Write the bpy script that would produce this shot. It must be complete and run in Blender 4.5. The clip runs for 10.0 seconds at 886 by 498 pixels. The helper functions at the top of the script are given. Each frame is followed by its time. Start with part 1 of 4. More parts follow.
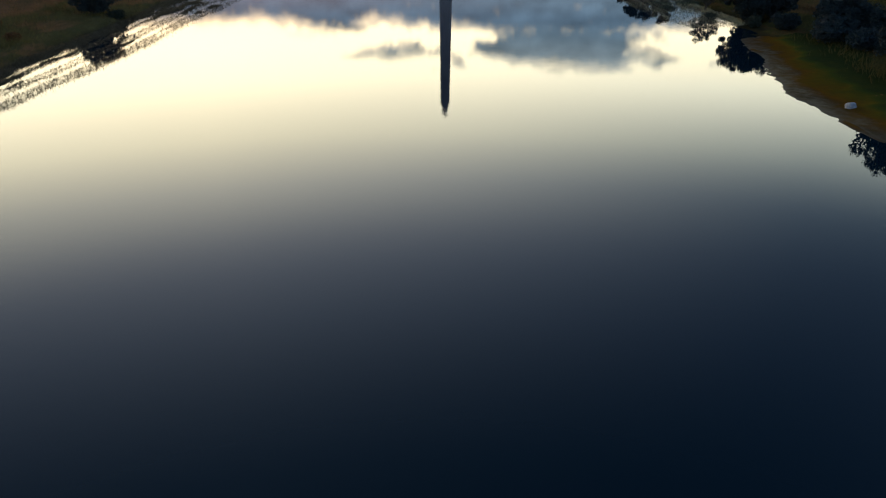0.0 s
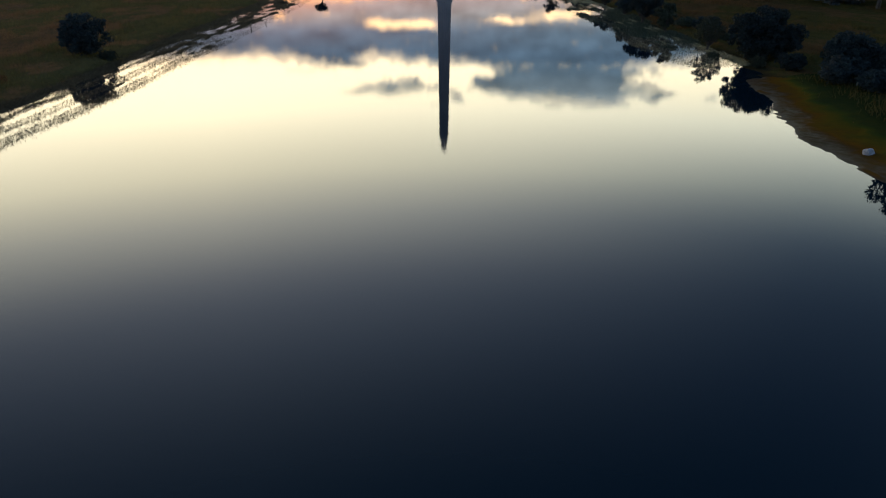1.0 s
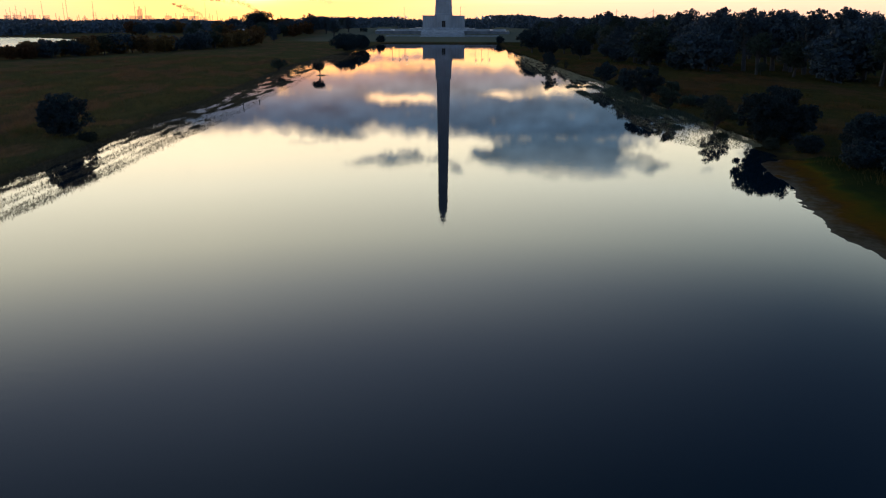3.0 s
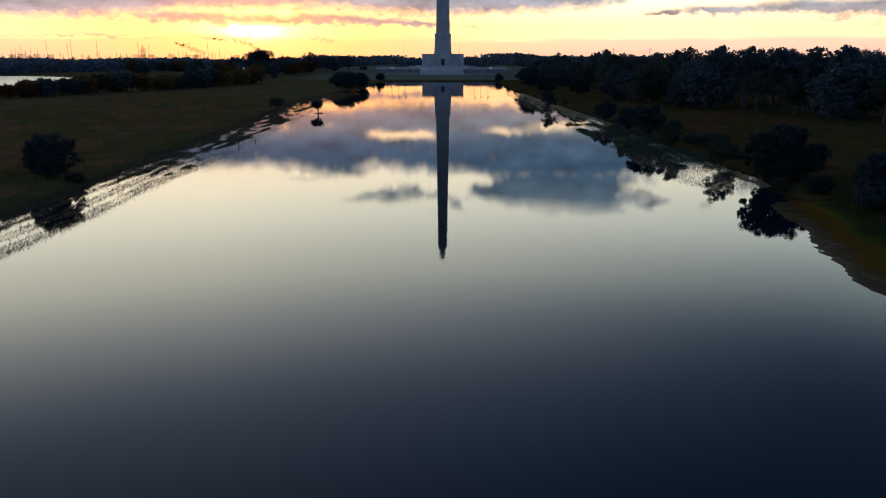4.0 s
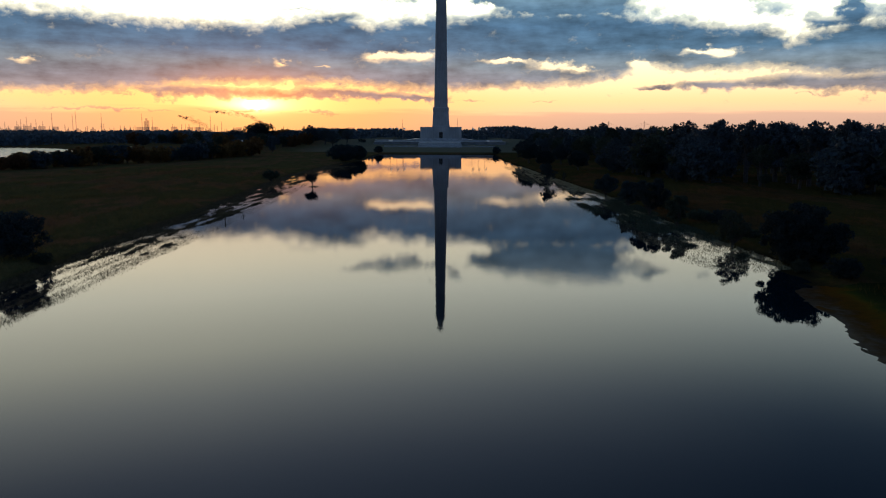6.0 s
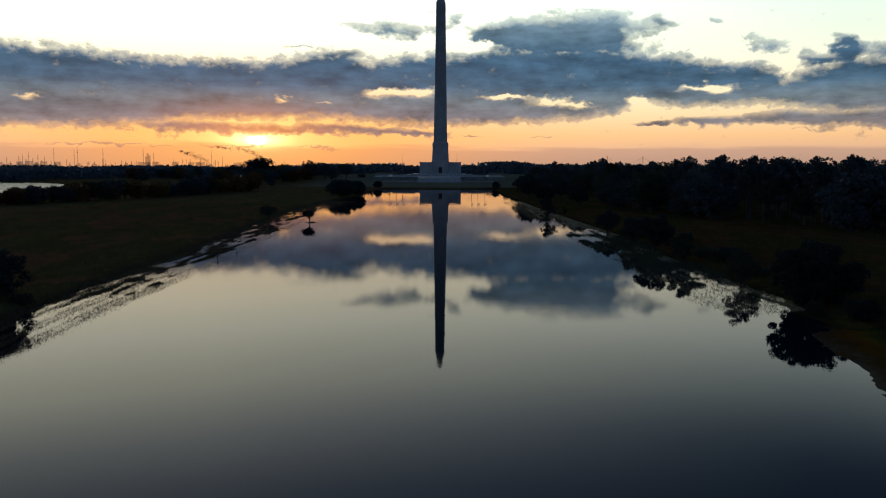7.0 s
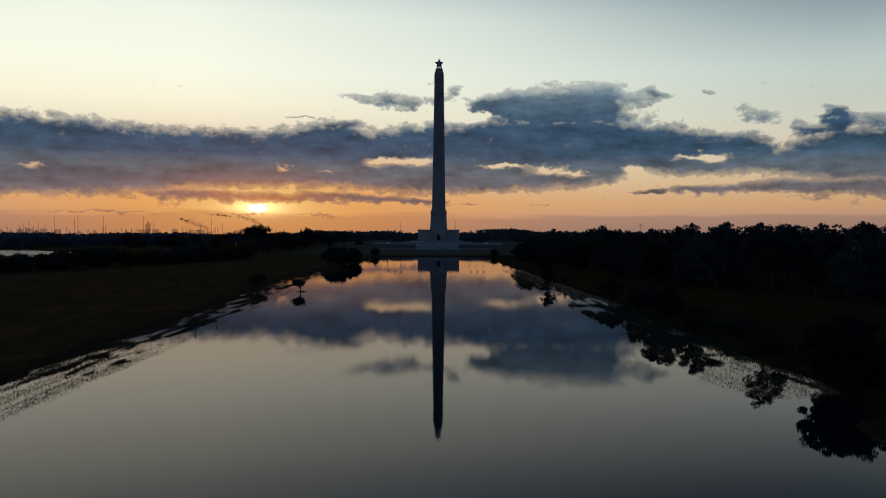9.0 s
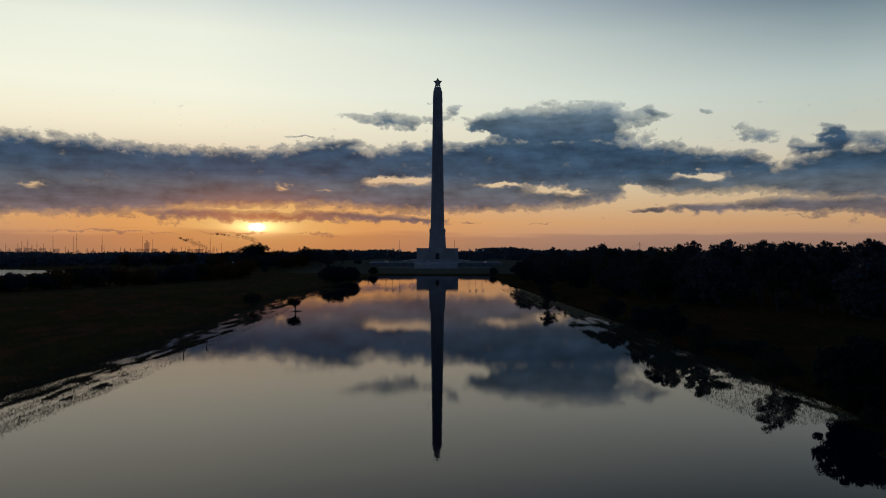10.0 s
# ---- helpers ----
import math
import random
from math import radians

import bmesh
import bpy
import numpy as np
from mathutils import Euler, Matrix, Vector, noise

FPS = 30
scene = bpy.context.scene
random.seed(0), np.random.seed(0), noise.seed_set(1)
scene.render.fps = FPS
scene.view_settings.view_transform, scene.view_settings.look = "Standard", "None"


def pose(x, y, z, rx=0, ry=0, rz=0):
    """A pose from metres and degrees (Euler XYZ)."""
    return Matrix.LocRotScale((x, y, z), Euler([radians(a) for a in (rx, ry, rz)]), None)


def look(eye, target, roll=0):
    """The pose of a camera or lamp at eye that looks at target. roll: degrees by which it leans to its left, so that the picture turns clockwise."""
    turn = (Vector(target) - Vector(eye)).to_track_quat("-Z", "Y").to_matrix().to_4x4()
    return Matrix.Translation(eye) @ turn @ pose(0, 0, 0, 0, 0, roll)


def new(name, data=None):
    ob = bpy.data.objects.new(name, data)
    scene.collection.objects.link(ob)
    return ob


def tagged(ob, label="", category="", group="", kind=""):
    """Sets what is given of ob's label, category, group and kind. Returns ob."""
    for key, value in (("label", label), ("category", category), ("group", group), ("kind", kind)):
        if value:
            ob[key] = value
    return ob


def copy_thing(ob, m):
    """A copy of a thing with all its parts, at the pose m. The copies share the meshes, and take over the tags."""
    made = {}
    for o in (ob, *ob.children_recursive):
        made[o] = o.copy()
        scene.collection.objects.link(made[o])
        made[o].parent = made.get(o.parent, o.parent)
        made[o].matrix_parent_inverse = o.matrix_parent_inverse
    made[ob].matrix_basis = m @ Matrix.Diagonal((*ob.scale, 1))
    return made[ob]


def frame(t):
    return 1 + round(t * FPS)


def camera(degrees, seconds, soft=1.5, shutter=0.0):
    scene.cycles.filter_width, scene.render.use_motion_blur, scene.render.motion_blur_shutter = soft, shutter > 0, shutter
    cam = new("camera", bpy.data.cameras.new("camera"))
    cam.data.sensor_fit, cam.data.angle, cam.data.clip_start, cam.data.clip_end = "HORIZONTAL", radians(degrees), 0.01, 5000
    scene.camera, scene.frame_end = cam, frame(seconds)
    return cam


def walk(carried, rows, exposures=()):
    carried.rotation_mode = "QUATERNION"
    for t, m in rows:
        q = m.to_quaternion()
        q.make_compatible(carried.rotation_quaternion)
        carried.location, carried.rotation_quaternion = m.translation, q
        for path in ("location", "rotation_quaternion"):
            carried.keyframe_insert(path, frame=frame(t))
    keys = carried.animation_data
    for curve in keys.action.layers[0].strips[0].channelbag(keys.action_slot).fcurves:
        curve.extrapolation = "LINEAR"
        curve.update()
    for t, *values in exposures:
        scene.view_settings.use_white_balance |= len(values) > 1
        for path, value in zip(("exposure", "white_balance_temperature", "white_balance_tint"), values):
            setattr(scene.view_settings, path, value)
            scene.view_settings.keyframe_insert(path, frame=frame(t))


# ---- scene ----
cam = camera(62.1, 10.0, soft=1.1)
PATH = [
    (0, (-0.907, -9.988, 14.409), (-0.908, -8.179, 13.557), 0.3),
    (0.5, (-0.861, -8.266, 14.439), (-0.862, -6.438, 13.629), 0.3),
    (1, (-0.849, -6.535, 14.493), (-0.848, -4.689, 13.724), 0.2),
    (1.5, (-0.806, -4.822, 14.524), (-0.805, -2.958, 13.798), 0.2),
    (2, (-0.701, -3.146, 14.536), (-0.699, -1.265, 13.854), 0.2),
    (2.5, (-0.595, -1.466, 14.568), (-0.593, 0.43, 13.931), 0.2),
    (4, (-0.291, 3.543, 14.623), (-0.289, 5.48, 14.124), 0.1),
    (4.5, (-0.242, 5.189, 14.676), (-0.237, 7.137, 14.223), 0.1),
    (5, (-0.148, 6.843, 14.727), (-0.143, 8.801, 14.319), 0.2),
    (5.5, (-0.01, 8.588, 14.793), (-0.004, 10.555, 14.432), 0.2),
    (7, (0.295, 13.716, 14.938), (0.302, 15.703, 14.717), 0.2),
    (7.5, (0.41, 15.541, 14.959), (0.418, 17.533, 14.783), 0.2),
    (8, (0.604, 17.463, 14.983), (0.613, 19.459, 14.852), 0.2),
    (8.5, (0.846, 19.412, 14.954), (0.856, 21.411, 14.87), 0.2),
    (9, (1.081, 21.238, 14.898), (1.09, 23.238, 14.859), 0.2),
    (9.5, (1.246, 22.952, 14.831), (1.258, 24.952, 14.826), 0.1),
    (10, (1.429, 24.568, 14.752), (1.44, 26.568, 14.764), 0.1),
]
EXPOSURES = [(0.0, 2.54, 6450, 3), (1.0, 2.36, 6350, 3), (2.5, 2.08, 6100, 3.5), (4.0, 1.66, 5600, 4), (4.5, 1.53, 5560, 3.5), (5.5, 1.28, 5560, 2.5), (7.0, 0.62, 5580, 2),
             (7.5, 0.4, 5560, 2.5), (8.5, 0.05, 5500, 6), (9.0, -0.08, 5520, 7.5), (10.0, -0.17, 5560, 8.5)]
walk(cam, [(t, look(eye, target, roll)) for t, eye, target, roll in PATH], EXPOSURES)

# ---- world: dawn sky with a cloud bank, and the low sun ----
SUN_AZ, SUN_EL = -13.9, 1.95


class Nodes:
    """Short hand for building node trees."""

    def __init__(self, tree):
        self.tree = tree
        tree.nodes.clear()

    def add(self, kind, **props):
        n = self.tree.nodes.new(kind)
        for k, v in props.items():
            setattr(n, k, v)
        return n

    def put(self, socket, value):
        if isinstance(value, bpy.types.NodeSocket):
            self.tree.links.new(value, socket)
        else:
            socket.default_value = value

    def math(self, op, a, b=0.0, c=0.0, clamp=False):
        n = self.add("ShaderNodeMath", operation=op, use_clamp=clamp)
        for s, v in zip(n.inputs, (a, b, c)):
            self.put(s, v)
        return n.outputs[0]

    def sum(self, *terms):
        total = terms[0]
        for t in terms[1:]:
            total = self.math("ADD", total, t)
        return total

    def smooth(self, x, lo, hi, a=0.0, b=1.0):
        n = self.add("ShaderNodeMapRange", interpolation_type="SMOOTHSTEP")
        for s, v in zip(n.inputs, (x, lo, hi, a, b)):
            self.put(s, v)
        return n.outputs[0]

    def linear(self, x, lo, hi, a=0.0, b=1.0):
        n = self.add("ShaderNodeMapRange")
        for s, v in zip(n.inputs, (x, lo, hi, a, b)):
            self.put(s, v)
        return n.outputs[0]

    def mix(self, f, a, b, blend="MIX"):
        n = self.add("ShaderNodeMix", data_type="RGBA", blend_type=blend)
        self.put(n.inputs[0], f)
        self.put(n.inputs[6], a)
        self.put(n.inputs[7], b)
        return n.outputs[2]

    def ramp(self, x, stops):
        n = self.add("ShaderNodeValToRGB")
        els = n.color_ramp.elements
        while len(els) < len(stops):
            els.new(0.5)
        for e, (p, c) in zip(els, stops):
            e.position, e.color = p, (*c, 1)
        self.put(n.inputs[0], x)
        return n.outputs[0]

    def noise(self, vector, scale, detail=4.0, rough=0.5, distort=0.0):
        n = self.add("ShaderNodeTexNoise")
        if vector is not None:
            self.put(n.inputs["Vector"], vector)
        for k, v in (("Scale", scale), ("Detail", detail), ("Roughness", rough), ("Distortion", distort)):
            self.put(n.inputs[k], v)
        return n.outputs["Fac"]

    def vec(self, x, y, z=0.0):
        n = self.add("ShaderNodeCombineXYZ")
        for s, v in zip(n.inputs, (x, y, z)):
            self.put(s, v)
        return n.outputs[0]


def srgb(r, g, b):
    return tuple(((c / 255 + 0.055) / 1.055) ** 2.4 if c > 10 else c / 255 / 12.92 for c in (r, g, b))


def build_world():
    world = bpy.data.worlds.new("dawn_sky")
    scene.world = world
    world.use_nodes = True
    n = Nodes(world.node_tree)
    coord = n.add("ShaderNodeTexCoord").outputs["Generated"]
    norm = n.add("ShaderNodeVectorMath", operation="NORMALIZE")
    n.put(norm.inputs[0], coord)
    sep = n.add("ShaderNodeSeparateXYZ")
    n.put(sep.inputs[0], norm.outputs[0])
    x, y, z = sep.outputs
    deg = 180 / math.pi
    az = n.math("MULTIPLY", n.math("ARCTAN2", x, y), deg)
    el = n.math("MULTIPLY", n.math("ARCSINE", z), deg)

    # clear sky by height, warm and yellow towards the sun
    away = n.ramp(n.linear(el, 0, 60), [
        (0.0, srgb(168, 128, 102)), (0.02, srgb(204, 152, 116)), (0.04, srgb(226, 170, 114)), (0.075, srgb(234, 198, 148)),
        (0.14, srgb(240, 226, 194)), (0.2, srgb(240, 236, 214)), (0.27, srgb(231, 231, 213)), (0.33, srgb(196, 201, 200)),
        (0.4, srgb(172, 179, 186)), (0.5, srgb(148, 160, 174)), (0.68, srgb(102, 122, 141)), (1.0, srgb(60, 80, 101))])

    def blob(a, e, wa, we):
        """A soft spot of 1 at azimuth a and height e, falling off over wa and we degrees."""
        u = n.math("DIVIDE", n.math("SUBTRACT", az, a), wa)
        v = n.math("DIVIDE", n.math("SUBTRACT", el, e), we)
        r2 = n.math("ADD", n.math("MULTIPLY", u, u), n.math("MULTIPLY", v, v))
        return n.math("POWER", math.e, n.math("MULTIPLY", r2, -1.0))

    glow_wide = blob(SUN_AZ, SUN_EL, 17, 4.2)
    glow_mid = blob(SUN_AZ, SUN_EL + 0.4, 5.5, 1.7)
    glow_core = blob(SUN_AZ, SUN_EL + 0.05, 1.8, 0.52)
    disc = blob(SUN_AZ, SUN_EL, 0.43, 0.23)
    sky = n.mix(n.math("MULTIPLY", glow_wide, 0.82), away, (*srgb(249, 158, 62), 1))
    sky = n.mix(n.math("MULTIPLY", glow_mid, 0.85), sky, (1.05, 0.6, 0.18, 1))

    # high air, from the sky model
    air = n.add("ShaderNodeTexSky", sky_type="NISHITA", sun_disc=False, sun_elevation=radians(SUN_EL), sun_rotation=radians(SUN_AZ))
    air_dim = n.mix(1.0, air.outputs[0], (0.08, 0.08, 0.08, 1), "MULTIPLY")
    sky = n.mix(n.smooth(el, 30, 75, 0.0, 0.8), sky, air_dim)
    # the sky grows dimmer and bluer with the angle from the sun
    sa, se = radians(SUN_AZ), radians(SUN_EL)
    dot = n.sum(n.math("MULTIPLY", x, math.sin(sa) * math.cos(se)), n.math("MULTIPLY", y, math.cos(sa) * math.cos(se)), n.math("MULTIPLY", z, math.sin(se)))
    off = n.math("MULTIPLY", n.math("ARCCOSINE", dot), deg)
    fade = n.math("MULTIPLY", n.smooth(off, 16, 54), n.smooth(el, 10, 21, 0.15, 1.0))
    sky = n.mix(n.math("MULTIPLY", fade, 0.82), sky, n.mix(1.0, sky, (*srgb(72, 98, 122), 1), "MULTIPLY"))
    back = n.smooth(y, 0.55, -0.5)
    sky = n.mix(n.math("MULTIPLY", back, 0.9), sky, (*srgb(66, 90, 128), 1))

    toward = n.mix(n.smooth(el, 19, 27), (1.29, 1.2, 1.05, 1), (0.8, 0.81, 0.87, 1))
    side = n.mix(n.linear(az, -18, 28), toward, n.mix(n.smooth(el, 9, 24), (0.84, 0.88, 0.87, 1), (0.4, 0.49, 0.62, 1)))
    sky = n.mix(n.smooth(el, 6, 10), sky, n.mix(1.0, sky, side, "MULTIPLY"))

    # cloud bank: its upper and lower edges along the horizon, in degrees
    def profile(stops, scale=12.0):
        return n.math("MULTIPLY", n.ramp(n.linear(az, -40, 40), [((p + 40) / 80, (v / scale,) * 3) for p, v in stops]), scale)

    top = profile([(-40, 8.5), (-31, 8.2), (-24, 8.05), (-20, 7.7), (-16, 7.95), (-13.5, 7.75), (-10.5, 8.4), (-7.7, 8.75), (-5.3, 8.0), (-2, 8.6), (2, 8.7), (5, 9.2), (12, 9.3), (14.2, 8.6),
                   (18, 8.1), (20.5, 7.55), (23, 7.6), (24.8, 6.4), (26.2, 6.9), (28, 7.5), (31.5, 7.6), (40, 7.2)])
    bottom = profile([(-40, 2.5), (-31, 2.5), (-24, 2.75), (-20, 3.2), (-14, 3.35), (-7, 3.5), (-4, 3.15), (0, 3.1), (5, 3.3), (10, 3.45), (13, 3.8), (15, 4.7), (17, 4.35), (20, 4.2), (23, 4.4), (26, 4.0), (29, 3.7), (40, 3.0)])

    def cloud_noise(fa, fe, seed, detail=4.0, rough=0.5):
        return n.noise(n.vec(n.math("MULTIPLY", az, fa), n.math("MULTIPLY", el, fe), seed), 1.0, detail, rough)

    def centred(v, amount):
        return n.math("MULTIPLY", n.math("SUBTRACT", v, 0.5), amount)

    # the outlines are bent and frayed at three sizes
    puff = cloud_noise(0.9, 1.25, 7.1, 7.0, 0.55)
    fine = cloud_noise(2.2, 3.0, 2.2, 6.0, 0.62)
    streak = cloud_noise(0.16, 1.15, 1.7, 6.0, 0.58)
    az_w = n.sum(az, centred(cloud_noise(0.4, 0.9, 11.0, 2.5), 3.4), centred(fine, 0.9))
    el_w = n.sum(el, centred(cloud_noise(0.35, 0.9, 23.0, 2.5), 0.8), centred(puff, 1.0), centred(fine, 0.3))
    cells = n.add("ShaderNodeTexVoronoi", feature="SMOOTH_F1", normalize=True)
    n.put(cells.inputs["Vector"], n.vec(n.math("MULTIPLY", az_w, 0.95), n.math("MULTIPLY", el_w, 1.3), 4.0))
    for k, v in (("Scale", 1.0), ("Detail", 3.0), ("Roughness", 0.6), ("Lacunarity", 2.3), ("Smoothness", 0.35)):
        cells.inputs[k].default_value = v
    lumps = n.math("SUBTRACT", 0.4, cells.outputs["Distance"])

    def field(base, amount, *spots):
        total = base
        for a, e, wa, we in spots:
            u = n.math("DIVIDE", n.math("SUBTRACT", az_w, a), wa)
            v = n.math("DIVIDE", n.math("SUBTRACT", el_w, e), we)
            r2 = n.math("ADD", n.math("MULTIPLY", u, u), n.math("MULTIPLY", v, v))
            total = n.math("ADD", total, n.math("MULTIPLY", n.math("POWER", math.e, n.math("MULTIPLY", r2, -1.0)), amount))
        return total

    upper = n.math("DIVIDE", n.math("SUBTRACT", top, el), 0.5)
    lower = n.math("DIVIDE", n.math("SUBTRACT", el, bottom), 0.4)
    bank = n.math("MAXIMUM", n.math("MINIMUM", n.math("MINIMUM", upper, lower), 2.1), -2.2)
    # cumulus heads grown out of the bank, and loose puffs beside it
    heads = field(-1.15, 2.5, (3.2, 9.9, 1.3, 0.5), (5.0, 9.9, 1.8, 0.9), (7.6, 9.9, 2.6, 1.2), (10.8, 10.2, 2.2, 1.3), (13.3, 9.9, 1.3, 1.35), (9.2, 8.8, 6.0, 0.9), (16.0, 10.3, 1.0, 0.75), (28.3, 8.4, 0.6, 0.4),
                  (28.3, 7.8, 1.1, 1.05), (26.4, 7.3, 1.3, 0.5), (30.9, 7.5, 1.4, 0.7), (-7.8, 8.2, 2.6, 0.55))
    loose = field(-1.2, 1.6, (22.6, 8.8, 1.0, 0.7), (24.1, 8.3, 1.0, 0.7), (20.0, 10.3, 0.5, 0.3), (1.0, 10.95, 0.75, 0.55), (-0.4, 10.3, 1.0, 0.4), (2.4, 10.2, 1.1, 0.4),
                  (-6.4, 10.4, 2.2, 0.42), (-3.6, 10.5, 1.6, 0.75), (-2.2, 9.9, 1.8, 0.45), (-10.6, 8.85, 1.3, 0.14), (26.4, 8.0, 0.9, 0.3))
    body = n.math("MAXIMUM", n.math("MAXIMUM", bank, heads), loose)
    # streaks below the bank
    strips = field(-0.95, 2.3, (-19.5, 2.85, 4.0, 0.42), (-12.5, 2.85, 5.0, 0.45), (-6.0, 2.75, 4.0, 0.3), (-1.5, 2.6, 2.0, 0.16), (19.6, 3.4, 2.4, 0.28), (25.0, 3.55, 4.0, 0.52), (30.5, 3.3, 4.0, 0.75), (15.9, 3.3, 1.3, 0.13))
    wisps = field(-1.1, 1.5, (2.2, 2.35, 1.5, 0.1), (7.5, 2.4, 1.3, 0.08), (26.5, 2.6, 1.4, 0.12), (-15.2, 1.5, 2.4, 0.16), (-24.0, 1.55, 6.0, 0.12), (-9.5, 1.45, 2.0, 0.1), (-13.6, 2.32, 1.2, 0.07))
    body = n.math("MAXIMUM", body, n.math("MAXIMUM", strips, wisps))
    # gaps that let the light through
    body = field(body, -3.1, (-4.4, 5.6, 1.5, 0.36), (-1.9, 5.75, 1.6, 0.42), (4.9, 5.3, 2.0, 0.2), (8.3, 5.0, 1.7, 0.3), (10.4, 4.6, 1.0, 0.24), (14.6, 5.0, 0.9, 0.36), (18.8, 5.75, 1.5, 0.24), (20.6, 5.6, 1.1, 0.3))
    body = field(body, -2.4, (-11.8, 5.05, 0.9, 0.17), (-8.9, 5.0, 0.5, 0.12), (2.6, 9.05, 1.3, 0.22), (-29.0, 4.6, 0.8, 0.2))
    rough = n.sum(centred(puff, 2.8), n.math("MULTIPLY", lumps, 2.7), centred(fine, 1.15), n.math("MULTIPLY", n.math("SUBTRACT", streak, 0.5), n.smooth(el, 5.8, 7.6, 1.5, 0.2)))
    body = n.sum(body, rough, n.smooth(el, 11.6, 13.5, 0.0, -4.0))
    cover = n.smooth(body, -0.15, 0.45)
    thick = n.smooth(body, 0.0, 2.0)
    # cloud colour: slate above, mauve below, lit from under near the sun
    grey = n.ramp(n.linear(el, 1, 12), [
        (0.0, srgb(140, 104, 88)), (0.14, srgb(118, 98, 90)), (0.26, srgb(104, 98, 98)), (0.36, srgb(98, 101, 102)), (0.46, srgb(66, 82, 95)), (0.62, srgb(61, 79, 95)), (0.72, srgb(71, 88, 101)), (0.86, srgb(93, 106, 113)), (1.0, srgb(116, 124, 126))])
    shade = n.sum(n.linear(cloud_noise(0.2, 0.8, 5.0, 8.0, 0.6), 0.32, 0.68, 0.66, 1.42), centred(puff, 0.7), n.math("MULTIPLY", lumps, -0.12))
    grey = n.mix(1.0, grey, n.vec(shade, shade, shade), "MULTIPLY")
    grey = n.mix(n.math("MULTIPLY", glow_mid, 0.62), grey, (*srgb(228, 134, 62), 1))
    grey = n.mix(n.math("MULTIPLY", glow_wide, 0.16), grey, (*srgb(200, 104, 60), 1))
    thin = n.mix(0.56, grey, sky)
    cloud = n.mix(thick, thin, grey)
    sky = n.mix(cover, sky, cloud)
    # low haze along the horizon
    hz = n.noise(n.vec(n.math("MULTIPLY", az, 0.09), n.math("MULTIPLY", el, 1.4), 9.0), 1.0, 5.0, 0.6)
    low = n.math("MULTIPLY", n.smooth(n.math("ADD", el, n.math("MULTIPLY", n.math("SUBTRACT", hz, 0.5), 1.6)), 1.75, 1.25), 0.5)
    haze = n.mix(glow_wide, (*srgb(146, 114, 98), 1), (*srgb(204, 122, 64), 1))
    sky = n.mix(low, sky, haze)
    # the sun, veiled by its glow and the thin cloud before it
    veil = n.linear(cover, 0, 1, 1.0, 0.3)
    glow_core, disc = n.math("MULTIPLY", glow_core, veil), n.math("MULTIPLY", disc, veil)
    sky = n.mix(1.0, sky, n.mix(1.0, (1.3, 0.8, 0.28, 1), n.vec(glow_core, glow_core, glow_core), "MULTIPLY"), "ADD")
    sky = n.mix(1.0, sky, n.mix(1.0, (6.0, 4.6, 2.6, 1), n.vec(disc, disc, disc), "MULTIPLY"), "ADD")
    # land below the horizon
    sky = n.mix(n.smooth(el, -0.3, -1.5), sky, (0.02, 0.018, 0.015, 1))
    bg = n.add("ShaderNodeBackground")
    n.put(bg.inputs["Color"], sky)
    bg.inputs["Strength"].default_value = 1.0
    out = n.add("ShaderNodeOutputWorld")
    n.put(out.inputs["Surface"], bg.outputs[0])
    world.cycles.sampling_method = "MANUAL"
    world.cycles.sample_map_resolution = 1024


build_world()
sun = new("sun", bpy.data.lights.new("sun", "SUN"))
sun.data.energy, sun.data.color, sun.data.angle = 0.35, (1.0, 0.5, 0.2), radians(0.6)
_a, _e = radians(SUN_AZ), radians(SUN_EL)
sun.matrix_world = look((0, 0, 60), (-math.sin(_a) * math.cos(_e) * 10, -math.cos(_a) * math.cos(_e) * 10, 60 - math.sin(_e) * 10))


# ---- materials ----
def material(name, build):
    m = bpy.data.materials.new(name)
    m.use_nodes = True
    n = Nodes(m.node_tree)
    out = n.add("ShaderNodeOutputMaterial")
    surf = build(n)
    n.put(out.inputs["Surface"], surf)
    return m


def principled(n, color, rough=0.7, metal=0.0, bump=None, strength=0.3, distance=0.1, ior=1.45, spec=0.5):
    p = n.add("ShaderNodeBsdfPrincipled")
    n.put(p.inputs["Base Color"], color if isinstance(color, bpy.types.NodeSocket) else (*color, 1))
    n.put(p.inputs["Roughness"], rough)
    n.put(p.inputs["Metallic"], metal)
    n.put(p.inputs["IOR"], ior)
    n.put(p.inputs["Specular IOR Level"], spec)
    if bump is not None:
        b = n.add("ShaderNodeBump")
        n.put(b.inputs["Height"], bump)
        b.inputs["Strength"].default_value, b.inputs["Distance"].default_value = strength, distance
        n.put(p.inputs["Normal"], b.outputs[0])
    return p.outputs[0]


def place(n):
    return n.add("ShaderNodeNewGeometry").outputs["Position"]


def obj(n):
    return n.add("ShaderNodeTexCoord").outputs["Object"]


